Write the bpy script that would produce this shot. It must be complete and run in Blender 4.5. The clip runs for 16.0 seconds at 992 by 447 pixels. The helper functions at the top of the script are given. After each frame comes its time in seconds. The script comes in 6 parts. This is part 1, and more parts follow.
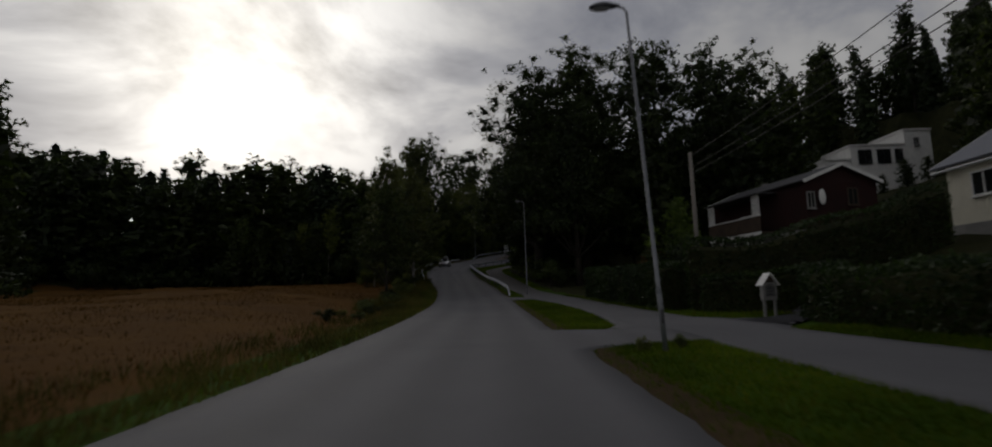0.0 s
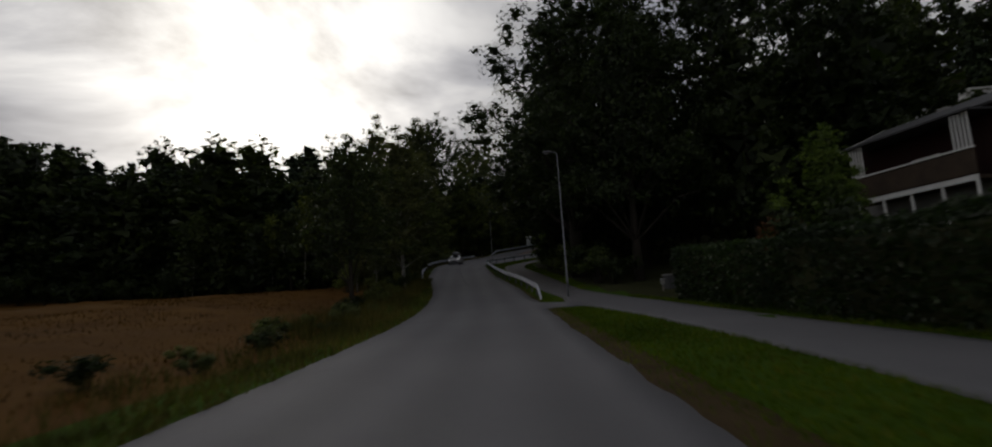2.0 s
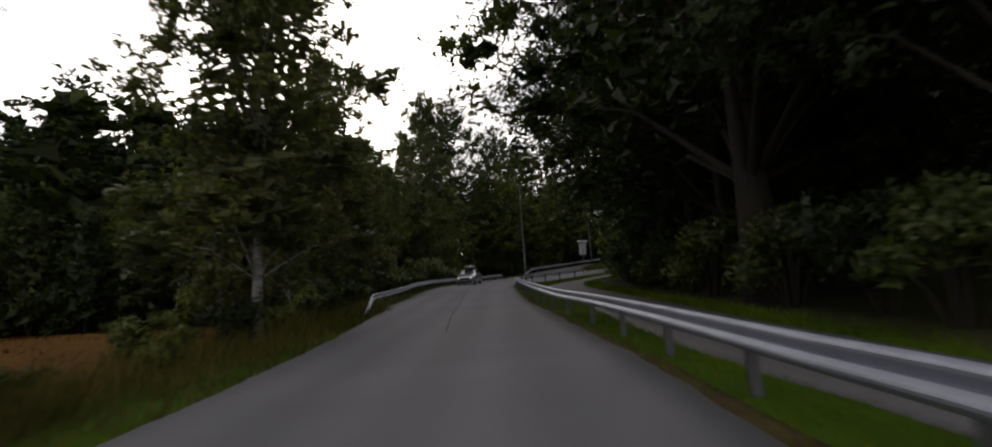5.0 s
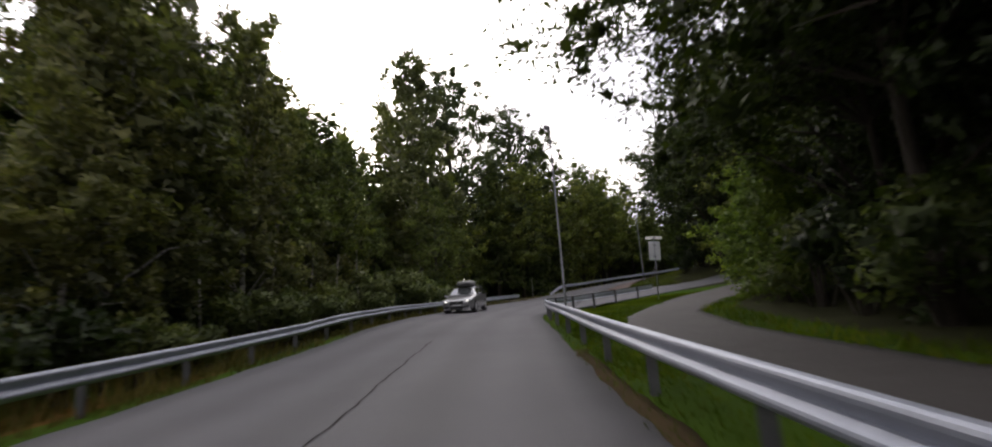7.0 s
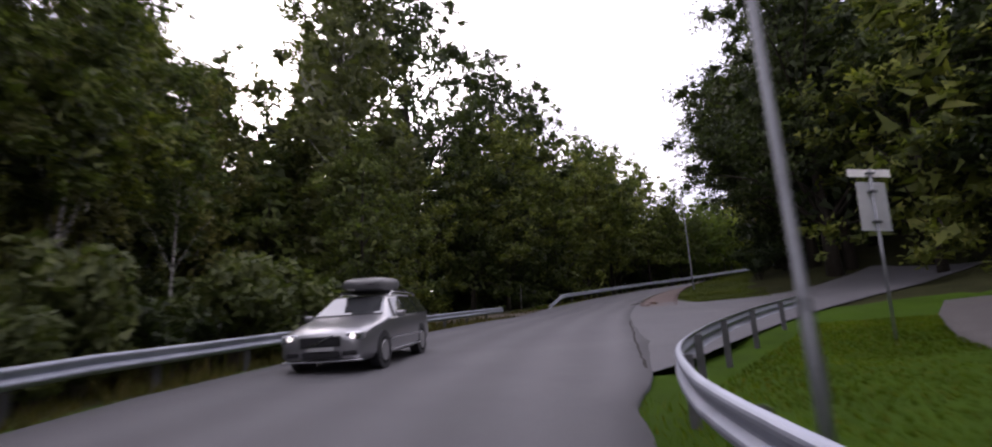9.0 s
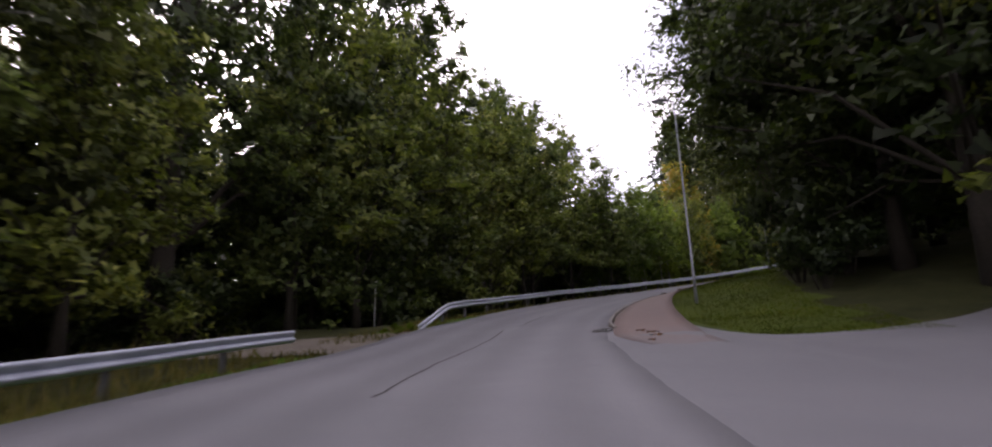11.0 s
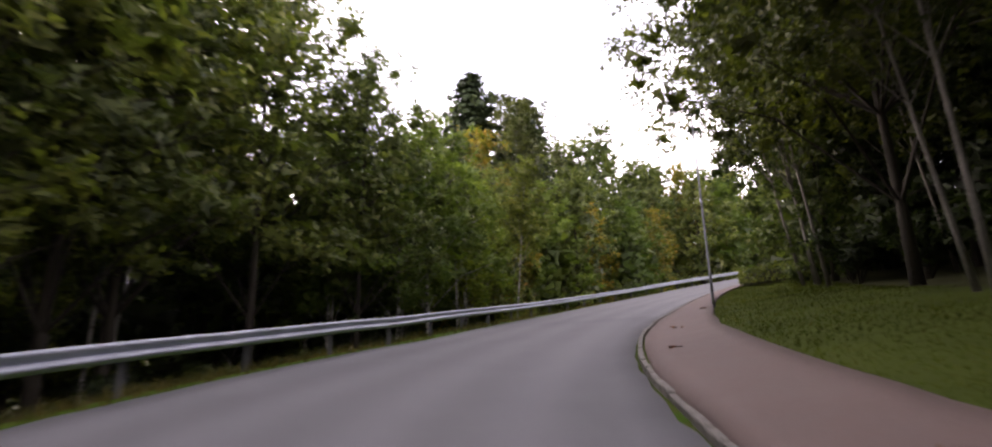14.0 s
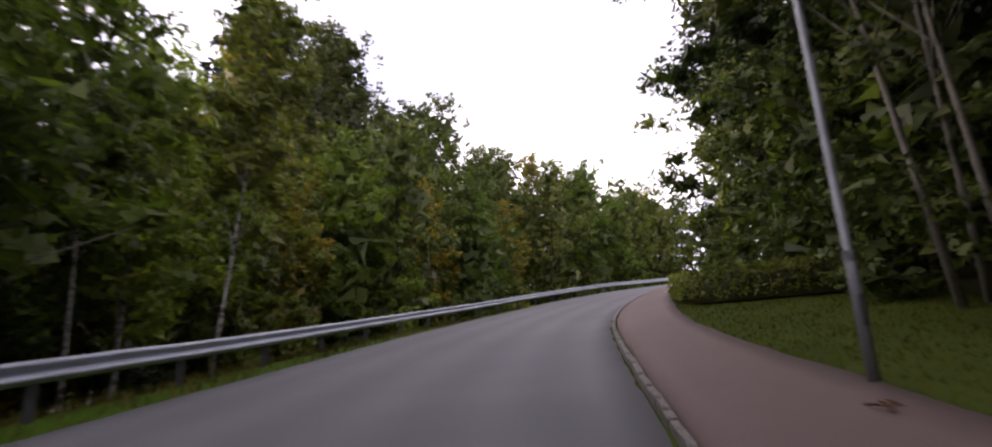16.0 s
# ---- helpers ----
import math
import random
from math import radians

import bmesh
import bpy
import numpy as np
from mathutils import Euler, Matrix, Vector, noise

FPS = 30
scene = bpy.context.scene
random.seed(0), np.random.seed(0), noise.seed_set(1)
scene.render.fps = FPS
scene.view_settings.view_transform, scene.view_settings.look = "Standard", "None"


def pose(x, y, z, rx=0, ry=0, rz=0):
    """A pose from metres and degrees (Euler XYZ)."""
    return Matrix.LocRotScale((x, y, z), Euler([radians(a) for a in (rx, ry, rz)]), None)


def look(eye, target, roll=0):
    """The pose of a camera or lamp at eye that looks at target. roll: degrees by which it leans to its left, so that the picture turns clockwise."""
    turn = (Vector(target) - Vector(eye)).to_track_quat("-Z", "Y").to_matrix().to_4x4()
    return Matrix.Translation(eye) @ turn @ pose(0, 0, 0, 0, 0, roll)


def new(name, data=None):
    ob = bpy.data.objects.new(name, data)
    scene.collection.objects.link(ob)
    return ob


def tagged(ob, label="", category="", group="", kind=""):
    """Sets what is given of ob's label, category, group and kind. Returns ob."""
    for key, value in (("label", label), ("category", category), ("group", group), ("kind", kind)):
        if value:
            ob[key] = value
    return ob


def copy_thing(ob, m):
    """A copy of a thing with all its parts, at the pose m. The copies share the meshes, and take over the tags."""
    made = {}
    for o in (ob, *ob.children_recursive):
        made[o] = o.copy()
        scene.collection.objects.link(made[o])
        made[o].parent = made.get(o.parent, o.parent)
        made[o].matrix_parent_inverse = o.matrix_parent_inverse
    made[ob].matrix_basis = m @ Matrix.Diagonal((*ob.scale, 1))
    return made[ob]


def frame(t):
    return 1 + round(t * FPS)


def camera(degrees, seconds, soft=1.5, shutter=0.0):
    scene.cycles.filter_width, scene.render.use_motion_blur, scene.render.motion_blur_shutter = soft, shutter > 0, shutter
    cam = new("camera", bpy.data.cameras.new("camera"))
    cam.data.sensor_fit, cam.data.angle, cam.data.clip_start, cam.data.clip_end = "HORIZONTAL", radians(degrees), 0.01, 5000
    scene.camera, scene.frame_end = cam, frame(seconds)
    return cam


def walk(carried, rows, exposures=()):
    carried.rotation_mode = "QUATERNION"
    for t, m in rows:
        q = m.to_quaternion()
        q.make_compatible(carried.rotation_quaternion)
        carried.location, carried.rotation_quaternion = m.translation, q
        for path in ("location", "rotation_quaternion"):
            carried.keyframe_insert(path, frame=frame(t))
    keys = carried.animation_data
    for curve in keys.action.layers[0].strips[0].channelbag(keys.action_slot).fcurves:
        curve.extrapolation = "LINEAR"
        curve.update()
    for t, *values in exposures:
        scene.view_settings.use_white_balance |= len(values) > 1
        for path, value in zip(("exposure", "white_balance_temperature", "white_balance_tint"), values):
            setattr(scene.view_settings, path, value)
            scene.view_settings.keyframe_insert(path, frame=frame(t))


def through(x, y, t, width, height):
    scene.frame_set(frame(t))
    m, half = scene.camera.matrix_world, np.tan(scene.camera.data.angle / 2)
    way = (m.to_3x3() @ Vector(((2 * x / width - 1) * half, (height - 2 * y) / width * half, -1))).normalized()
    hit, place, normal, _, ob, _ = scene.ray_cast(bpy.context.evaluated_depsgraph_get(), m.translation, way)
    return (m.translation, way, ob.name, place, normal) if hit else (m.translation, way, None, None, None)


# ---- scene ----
cam = camera(81.3, 16.0, soft=2.0, shutter=0.4)

# seconds, eye, target, roll
PATH = [
    (0.0, (0.00, -0.00, 1.35), (0.124, 9.915, 2.647), -2.02),
    (0.5, (0.00, 4.31, 1.39), (0.055, 14.226, 2.682), -2.76),
    (1.0, (0.08, 8.54, 1.44), (0.060, 18.450, 2.765), -3.00),
    (1.5, (0.10, 13.53, 1.56), (-0.039, 23.440, 2.860), -3.22),
    (2.0, (0.14, 18.86, 1.70), (-0.081, 28.768, 3.021), -3.83),
    (2.5, (0.14, 24.05, 1.83), (-0.147, 33.957, 3.149), -4.33),
    (3.0, (0.12, 29.50, 1.99), (-0.222, 39.401, 3.378), -4.31),
    (3.5, (0.02, 34.72, 2.18), (-0.387, 44.602, 3.626), -4.38),
    (4.0, (-0.10, 39.85, 2.38), (-0.559, 49.705, 3.989), -4.17),
    (4.2, (-0.19, 42.00, 2.47), (-0.682, 51.855, 4.103), -3.42),
    (4.5, (-0.35, 45.25, 2.62), (-0.937, 55.100, 4.235), -3.52),
    (5.0, (-0.71, 50.72, 2.94), (-1.511, 60.524, 4.766), -3.76),
    (5.5, (-1.16, 56.31, 3.39), (-2.051, 66.046, 5.499), -4.13),
    (6.0, (-1.63, 62.02, 3.96), (-2.491, 71.750, 6.103), -4.69),
    (6.3, (-1.91, 65.49, 4.32), (-2.785, 75.201, 6.563), -5.19),
    (6.5, (-2.09, 67.82, 4.57), (-3.008, 77.541, 6.744), -5.21),
    (7.0, (-2.50, 73.68, 5.16), (-3.556, 83.379, 7.339), -4.07),
    (7.5, (-3.01, 79.29, 5.75), (-4.117, 88.966, 8.011), -4.06),
    (8.0, (-3.51, 84.58, 6.33), (-4.634, 94.254, 8.623), -3.52),
    (8.5, (-4.09, 89.98, 6.93), (-5.089, 99.657, 9.234), -3.04),
    (9.0, (-4.39, 95.43, 7.58), (-5.118, 105.138, 9.864), -3.21),
    (9.2, (-4.50, 97.54, 7.79), (-5.005, 107.254, 10.107), -3.15),
    (9.5, (-4.52, 100.70, 8.11), (-4.691, 110.424, 10.421), -3.03),
    (10.0, (-4.33, 105.94, 8.64), (-4.012, 115.661, 10.946), -2.81),
    (10.5, (-3.92, 111.18, 9.21), (-3.216, 120.887, 11.512), -2.54),
    (11.0, (-3.32, 116.47, 9.80), (-2.302, 126.153, 12.102), -2.18),
    (11.3, (-2.87, 119.68, 10.17), (-1.656, 129.337, 12.470), -1.86),
    (11.5, (-2.52, 121.82, 10.42), (-1.166, 131.471, 12.679), -1.74),
    (12.0, (-1.52, 127.06, 11.03), (0.248, 136.622, 13.349), -1.57),
    (12.5, (-0.27, 132.03, 11.61), (2.199, 141.409, 14.051), -1.97),
    (13.0, (1.45, 137.22, 12.47), (4.751, 146.314, 15.014), -1.90),
    (13.5, (3.75, 142.20, 13.26), (7.877, 150.953, 15.772), -1.93),
    (14.0, (6.31, 146.68, 13.94), (11.172, 155.062, 16.405), -1.62),
    (14.5, (9.07, 150.73, 14.58), (14.605, 158.689, 17.040), -1.63),
    (15.0, (11.83, 154.24, 15.18), (17.959, 161.749, 17.625), -1.98),
    (15.5, (14.71, 157.28, 15.74), (21.350, 164.320, 18.272), -2.55),
    (16.0, (17.60, 159.97, 16.25), (24.660, 166.573, 18.817), -2.60),
]
walk(cam, [(t, look(eye, target, roll)) for t, eye, target, roll in PATH],
     exposures=[(0.0, -2.0, 6500, 10), (1.0, -1.9, 6500, 10), (2.0, -1.75, 6500, 10), (3.5, -1.35, 6500, 10), (4.2, -0.9, 6600, 11), (6.5, 0.55, 6750, 14), (8.0, 0.85, 6700, 19),
                (9.0, 0.9, 6350, 26), (11.5, 1.35, 6550, 26), (12.5, 1.75, 6650, 26), (13.5, 1.8, 6800, 26), (14.5, 1.75, 6800, 26), (15.2, 1.5, 6750, 26), (16.0, 1.05, 6600, 26)])

# ---- world and sun: an overcast evening, the sun behind thin cloud ----
SUN_AZ, SUN_EL = radians(-24.0), radians(22.0)
SUN_DIR = Vector((math.sin(SUN_AZ) * math.cos(SUN_EL), math.cos(SUN_AZ) * math.cos(SUN_EL), math.sin(SUN_EL)))
SKY_CLOUD, SKY_GLOW, SKY_CLEAR = 1.2, 3.6, 0.08


def link(nt, a, b):
    nt.links.new(a, b)


def node(nt, kind, **values):
    n = nt.nodes.new(kind)
    for key, value in values.items():
        n.inputs[key].default_value = value
    return n


def ramp(nt, fac, stops):
    r = nt.nodes.new("ShaderNodeValToRGB")
    while len(r.color_ramp.elements) < len(stops):
        r.color_ramp.elements.new(0.5)
    for e, (at, c) in zip(r.color_ramp.elements, stops):
        e.position, e.color = at, (c if len(c) == 4 else (*c, 1))
    link(nt, fac, r.inputs["Fac"])
    return r.outputs["Color"]


def maths(nt, op, a, b=None, clamp=False):
    m = nt.nodes.new("ShaderNodeMath")
    m.operation, m.use_clamp = op, clamp
    for i, v in enumerate((a, b)):
        if v is None:
            continue
        if isinstance(v, (int, float)):
            m.inputs[i].default_value = v
        else:
            link(nt, v, m.inputs[i])
    return m.outputs[0]


def mixc(nt, fac, a, b, blend="MIX"):
    m = nt.nodes.new("ShaderNodeMix")
    m.data_type, m.blend_type = "RGBA", blend
    for key, v in ((0, fac), (6, a), (7, b)):
        if isinstance(v, (int, float)):
            m.inputs[key].default_value = v
        elif isinstance(v, tuple):
            m.inputs[key].default_value = (*v, 1)
        else:
            link(nt, v, m.inputs[key])
    return m.outputs[2]


world = bpy.data.worlds.new("evening_sky")
scene.world = world
world.use_nodes = True
wt = world.node_tree
wt.nodes.clear()
w_out = wt.nodes.new("ShaderNodeOutputWorld")
w_co = wt.nodes.new("ShaderNodeTexCoord")
sky = wt.nodes.new("ShaderNodeTexSky")
sky.sky_type, sky.sun_disc = "NISHITA", False
sky.sun_elevation, sky.sun_rotation = SUN_EL, SUN_AZ
sky.air_density, sky.dust_density = 1.5, 3.0
bg_clear = node(wt, "ShaderNodeBackground", Strength=SKY_CLEAR)
link(wt, sky.outputs[0], bg_clear.inputs["Color"])
w_sep = wt.nodes.new("ShaderNodeSeparateXYZ")
link(wt, w_co.outputs["Generated"], w_sep.inputs[0])
# cloud decks stretch towards the horizon
w_flat = maths(wt, "ADD", maths(wt, "MAXIMUM", w_sep.outputs[2], 0.0), 0.3)
w_plane = wt.nodes.new("ShaderNodeCombineXYZ")
link(wt, maths(wt, "DIVIDE", w_sep.outputs[0], w_flat), w_plane.inputs[0])
link(wt, maths(wt, "DIVIDE", w_sep.outputs[1], w_flat), w_plane.inputs[1])
cloud_a = node(wt, "ShaderNodeTexNoise", Scale=1.7, Detail=9.0, Roughness=0.56, Distortion=0.35)
link(wt, w_plane.outputs[0], cloud_a.inputs["Vector"])
w_dot = wt.nodes.new("ShaderNodeVectorMath")
w_dot.operation = "DOT_PRODUCT"
link(wt, w_co.outputs["Generated"], w_dot.inputs[0])
w_dot.inputs[1].default_value = SUN_DIR
glow = maths(wt, "POWER", maths(wt, "MAXIMUM", w_dot.outputs["Value"], 0.0), 24.0)
glow_wide = maths(wt, "POWER", maths(wt, "MAXIMUM", w_dot.outputs["Value"], 0.0), 5.0)
cloud_col = ramp(wt, cloud_a.outputs["Fac"], [(0.36, (0.46, 0.48, 0.58)), (0.46, (0.76, 0.77, 0.84)), (0.53, (1.05, 1.04, 1.05)), (0.64, (1.35, 1.33, 1.3))])
glow_thin = maths(wt, "MULTIPLY", glow, ramp(wt, cloud_a.outputs["Fac"], [(0.38, (0.22, 0.22, 0.23)), (0.47, (0.6, 0.6, 0.6)), (0.56, (1, 1, 1))]))
w_level = maths(wt, "ADD", maths(wt, "ADD", SKY_CLOUD, maths(wt, "MULTIPLY", glow_wide, 0.45)), maths(wt, "MULTIPLY", glow_thin, SKY_GLOW))
bg_cloud = wt.nodes.new("ShaderNodeBackground")
link(wt, mixc(wt, glow, cloud_col, (1.12, 1.09, 1.03)), bg_cloud.inputs["Color"])
link(wt, w_level, bg_cloud.inputs["Strength"])
w_mix = node(wt, "ShaderNodeMixShader", Fac=0.88)
link(wt, bg_clear.outputs[0], w_mix.inputs[1])
link(wt, bg_cloud.outputs[0], w_mix.inputs[2])
link(wt, w_mix.outputs[0], w_out.inputs["Surface"])

sun_lamp = bpy.data.lights.new("sun", "SUN")
sun_lamp.energy, sun_lamp.angle, sun_lamp.color = 0.5, radians(14), (1.0, 0.93, 0.82)
sun = new("sun", sun_lamp)
sun.matrix_basis = look(SUN_DIR * 300, (0, 0, 0))


# ---- materials ----
def material(name, rough=0.8, metal=0.0, spec=0.4):
    m = bpy.data.materials.new(name)
    m.use_nodes = True
    nt = m.node_tree
    b = nt.nodes["Principled BSDF"]
    b.inputs["Roughness"].default_value, b.inputs["Metallic"].default_value = rough, metal
    b.inputs["Specular IOR Level"].default_value = spec
    return m, nt, b


def place_noise(nt, scale, detail=5.0, rough=0.6, distort=0.0, stretch=None):
    co = nt.nodes.new("ShaderNodeTexCoord")
    src = co.outputs["Object"]
    if stretch:
        mp = nt.nodes.new("ShaderNodeMapping")
        mp.inputs["Scale"].default_value = stretch
        link(nt, src, mp.inputs[0])
        src = mp.outputs[0]
    n = node(nt, "ShaderNodeTexNoise", Scale=scale, Detail=detail, Roughness=rough, Distortion=distort)
    link(nt, src, n.inputs["Vector"])
    return n.outputs["Fac"]


def bump(nt, b, height, strength=0.3, distance=0.02):
    n = node(nt, "ShaderNodeBump", Strength=strength, Distance=distance)
    link(nt, height, n.inputs["Height"])
    link(nt, n.outputs[0], b.inputs["Normal"])


def surface(name, dark, light, big=0.6, fine=30.0, rough=0.85, metal=0.0, spec=0.3, relief=0.3, depth=0.01, stretch=None):
    """A two-scale surface: stains of size 1/big metres over a grain of size 1/fine."""
    m, nt, b = material(name, rough, metal, spec)
    a, g = place_noise(nt, big, 6.0, 0.62, 0.4, stretch), place_noise(nt, fine, 3.0, 0.7)
    mixed = maths(nt, "ADD", maths(nt, "MULTIPLY", a, 0.65), maths(nt, "MULTIPLY", g, 0.35))
    link(nt, ramp(nt, mixed, [(0.3, dark), (0.7, light)]), b.inputs["Base Color"])
    link(nt, maths(nt, "ADD", rough - 0.1, maths(nt, "MULTIPLY", a, 0.2)), b.inputs["Roughness"])
    bump(nt, b, g, relief, depth)
    return m


def leaf_material(name, colours, through=0.32, rough=0.55, spec=0.25):
    m, nt, b = material(name, rough, 0.0, spec)
    geo = nt.nodes.new("ShaderNodeNewGeometry")
    obi = nt.nodes.new("ShaderNodeObjectInfo")
    n = len(colours)
    col = ramp(nt, geo.outputs["Random Per Island"], [(0.05 + 0.9 * i / max(1, n - 1), c) for i, c in enumerate(colours)])
    patch = place_noise(nt, 0.28, 3.0)
    col = mixc(nt, 1.0, col, ramp(nt, patch, [(0.34, (0.5, 0.54, 0.5)), (0.66, (1.35, 1.28, 1.1))]), "MULTIPLY")
    col = mixc(nt, 1.0, col, ramp(nt, obi.outputs["Random"], [(0.0, (0.7, 0.76, 0.7)), (0.5, (1, 1, 1)), (1.0, (1.42, 1.3, 0.95))]), "MULTIPLY")
    link(nt, col, b.inputs["Base Color"])
    tr = nt.nodes.new("ShaderNodeBsdfTranslucent")
    link(nt, mixc(nt, 1.0, col, (1.1, 1.25, 0.6), "MULTIPLY"), tr.inputs["Color"])
    mx = node(nt, "ShaderNodeMixShader", Fac=through)
    link(nt, b.outputs[0], mx.inputs[1])
    link(nt, tr.outputs[0], mx.inputs[2])
    link(nt, mx.outputs[0], nt.nodes["Material Output"].inputs["Surface"])
    return m


def asphalt(name, dark, light, tracks=False, fade=None):
    """fade: (from, to, dark, light): a tinted or tree-shaded mix that takes over between two places along the way."""
    m, nt, b = material(name, 0.82, 0.0, 0.35)
    big, mid, fine = place_noise(nt, 0.16, 5.0, 0.6, 0.5), place_noise(nt, 1.7, 5.0, 0.7), place_noise(nt, 90.0, 2.0, 0.8)
    level = maths(nt, "ADD", maths(nt, "ADD", maths(nt, "MULTIPLY", big, 0.45), maths(nt, "MULTIPLY", mid, 0.3)), maths(nt, "MULTIPLY", fine, 0.25))
    col = ramp(nt, level, [(0.3, dark), (0.7, light)])
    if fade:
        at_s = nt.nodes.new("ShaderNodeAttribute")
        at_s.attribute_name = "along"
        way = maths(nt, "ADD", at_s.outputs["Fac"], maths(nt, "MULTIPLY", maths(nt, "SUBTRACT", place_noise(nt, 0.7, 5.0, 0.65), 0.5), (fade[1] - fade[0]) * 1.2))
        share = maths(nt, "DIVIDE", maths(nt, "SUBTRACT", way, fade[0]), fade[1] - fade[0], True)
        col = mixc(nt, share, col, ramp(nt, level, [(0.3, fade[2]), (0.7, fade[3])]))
    vor = node(nt, "ShaderNodeTexVoronoi", Scale=140.0)
    co = nt.nodes.new("ShaderNodeTexCoord")
    link(nt, co.outputs["Object"], vor.inputs["Vector"])
    chips = ramp(nt, vor.outputs["Color"], [(0.0, (0.75, 0.75, 0.75)), (1.0, (1.25, 1.25, 1.25))])
    col = mixc(nt, 1.0, col, chips, "MULTIPLY")
    if tracks:
        # tyres polish four paler bands, oil darkens the middle of each lane
        at_d = nt.nodes.new("ShaderNodeAttribute")
        at_d.attribute_name = "across"
        wob = maths(nt, "ADD", at_d.outputs["Fac"], maths(nt, "MULTIPLY", place_noise(nt, 0.3, 3.0), 0.5))
        band = maths(nt, "COSINE", maths(nt, "MULTIPLY", wob, 4.1))
        col = mixc(nt, 1.0, col, ramp(nt, maths(nt, "ADD", maths(nt, "MULTIPLY", band, 0.5), 0.5), [(0.0, (0.9, 0.9, 0.9)), (1.0, (1.1, 1.1, 1.1))]), "MULTIPLY")
    link(nt, col, b.inputs["Base Color"])
    link(nt, maths(nt, "ADD", 0.62, maths(nt, "MULTIPLY", mid, 0.3)), b.inputs["Roughness"])
    bump(nt, b, vor.outputs["Distance"], 0.25, 0.006)
    return m


M_ROAD = asphalt("road_asphalt", (0.060, 0.060, 0.066), (0.113, 0.110, 0.117), True)
M_JUNCTION = asphalt("junction_asphalt", (0.060, 0.060, 0.066), (0.113, 0.110, 0.117))
# Past 46 m the brownish second mix paints in the overhanging trees' shade.
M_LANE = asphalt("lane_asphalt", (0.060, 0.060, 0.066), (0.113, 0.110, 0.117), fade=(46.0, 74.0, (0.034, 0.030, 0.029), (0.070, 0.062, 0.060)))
M_RED = asphalt("red_asphalt", (0.060, 0.058, 0.062), (0.113, 0.108, 0.112), fade=(128.5, 134.5, (0.074, 0.049, 0.043), (0.124, 0.083, 0.072)))
M_CRACK = surface("bitumen_seam", (0.022, 0.021, 0.02), (0.055, 0.052, 0.05), 6, 60, 0.95, spec=0.1)
M_SOIL = surface("forest_ground", (0.012, 0.013, 0.006), (0.042, 0.044, 0.018), 0.5, 9.0, 0.95, spec=0.05, relief=0.8, depth=0.05)
M_KERB = surface("granite_kerb", (0.055, 0.05, 0.046), (0.22, 0.2, 0.175), 2.2, 60.0, 0.8, relief=0.5, depth=0.01)
M_STEEL = surface("galvanised_steel", (0.24, 0.26, 0.31), (0.4, 0.42, 0.48), 1.6, 40.0, 0.52, 0.65, 0.5, 0.06, 0.002)
M_POST = surface("weathered_steel", (0.060, 0.060, 0.062), (0.120, 0.120, 0.125), 2.5, 40.0, 0.6, 0.5, 0.4, 0.1, 0.003)
M_POLE = surface("lamp_pole_zinc", (0.15, 0.155, 0.17), (0.28, 0.29, 0.31), 1.2, 30.0, 0.5, 0.6, 0.4, 0.1, 0.003)
M_LAMP = surface("lamp_housing", (0.045, 0.045, 0.05), (0.09, 0.09, 0.1), 3.0, 30.0, 0.5, 0.0, 0.4, 0.1, 0.002)
M_GLASS_LAMP = surface("lamp_glass", (0.3, 0.3, 0.31), (0.42, 0.42, 0.43), 3.0, 30.0, 0.25, 0.0, 0.5, 0.05, 0.002)
M_BARK = surface("dark_bark", (0.012, 0.01, 0.007), (0.05, 0.041, 0.031), 1.4, 14.0, 0.95, relief=1.0, depth=0.04, stretch=(1, 1, 0.25))
M_WOODPOLE = surface("tarred_pole", (0.13, 0.115, 0.1), (0.27, 0.25, 0.22), 1.5, 22.0, 0.9, relief=0.6, depth=0.01, stretch=(1, 1, 0.1))
M_WHITE = surface("white_paint", (0.58, 0.57, 0.55), (0.78, 0.77, 0.74), 1.5, 25.0, 0.6, relief=0.1, depth=0.003)
M_CREAM = surface("cream_board_paint", (0.55, 0.52, 0.42), (0.74, 0.7, 0.58), 0.9, 25.0, 0.65, relief=0.15, depth=0.003)
M_FALU = surface("dark_red_boards", (0.014, 0.005, 0.004), (0.033, 0.008, 0.007), 0.9, 18.0, 0.85, relief=0.4, depth=0.006)
M_ROOF = surface("dark_roof_tiles", (0.03, 0.03, 0.032), (0.075, 0.073, 0.075), 0.8, 12.0, 0.7, relief=0.5, depth=0.02)
M_ROOF_GREY = surface("grey_metal_roof", (0.11, 0.115, 0.135), (0.19, 0.195, 0.22), 0.7, 12.0, 0.55, 0.2, 0.4, 0.1, 0.004)
M_STONE = surface("plinth_concrete", (0.16, 0.155, 0.15), (0.3, 0.29, 0.275), 1.2, 25.0, 0.9, relief=0.4, depth=0.006)
M_DARKWOOD = surface("brown_deck_boards", (0.03, 0.02, 0.015), (0.085, 0.06, 0.04), 1.0, 20.0, 0.85, relief=0.4, depth=0.005)
M_SIGN = surface("sign_back_aluminium", (0.4, 0.41, 0.43), (0.56, 0.57, 0.58), 2.0, 30.0, 0.45, 0.5, 0.4, 0.05, 0.002)
M_PAPER = surface("faded_notices", (0.04, 0.04, 0.045), (0.16, 0.16, 0.15), 7.0, 30.0, 0.8, relief=0.05, depth=0.002)
M_CABLE = surface("black_cable", (0.012, 0.012, 0.012), (0.03, 0.03, 0.03), 2.0, 30.0, 0.6)
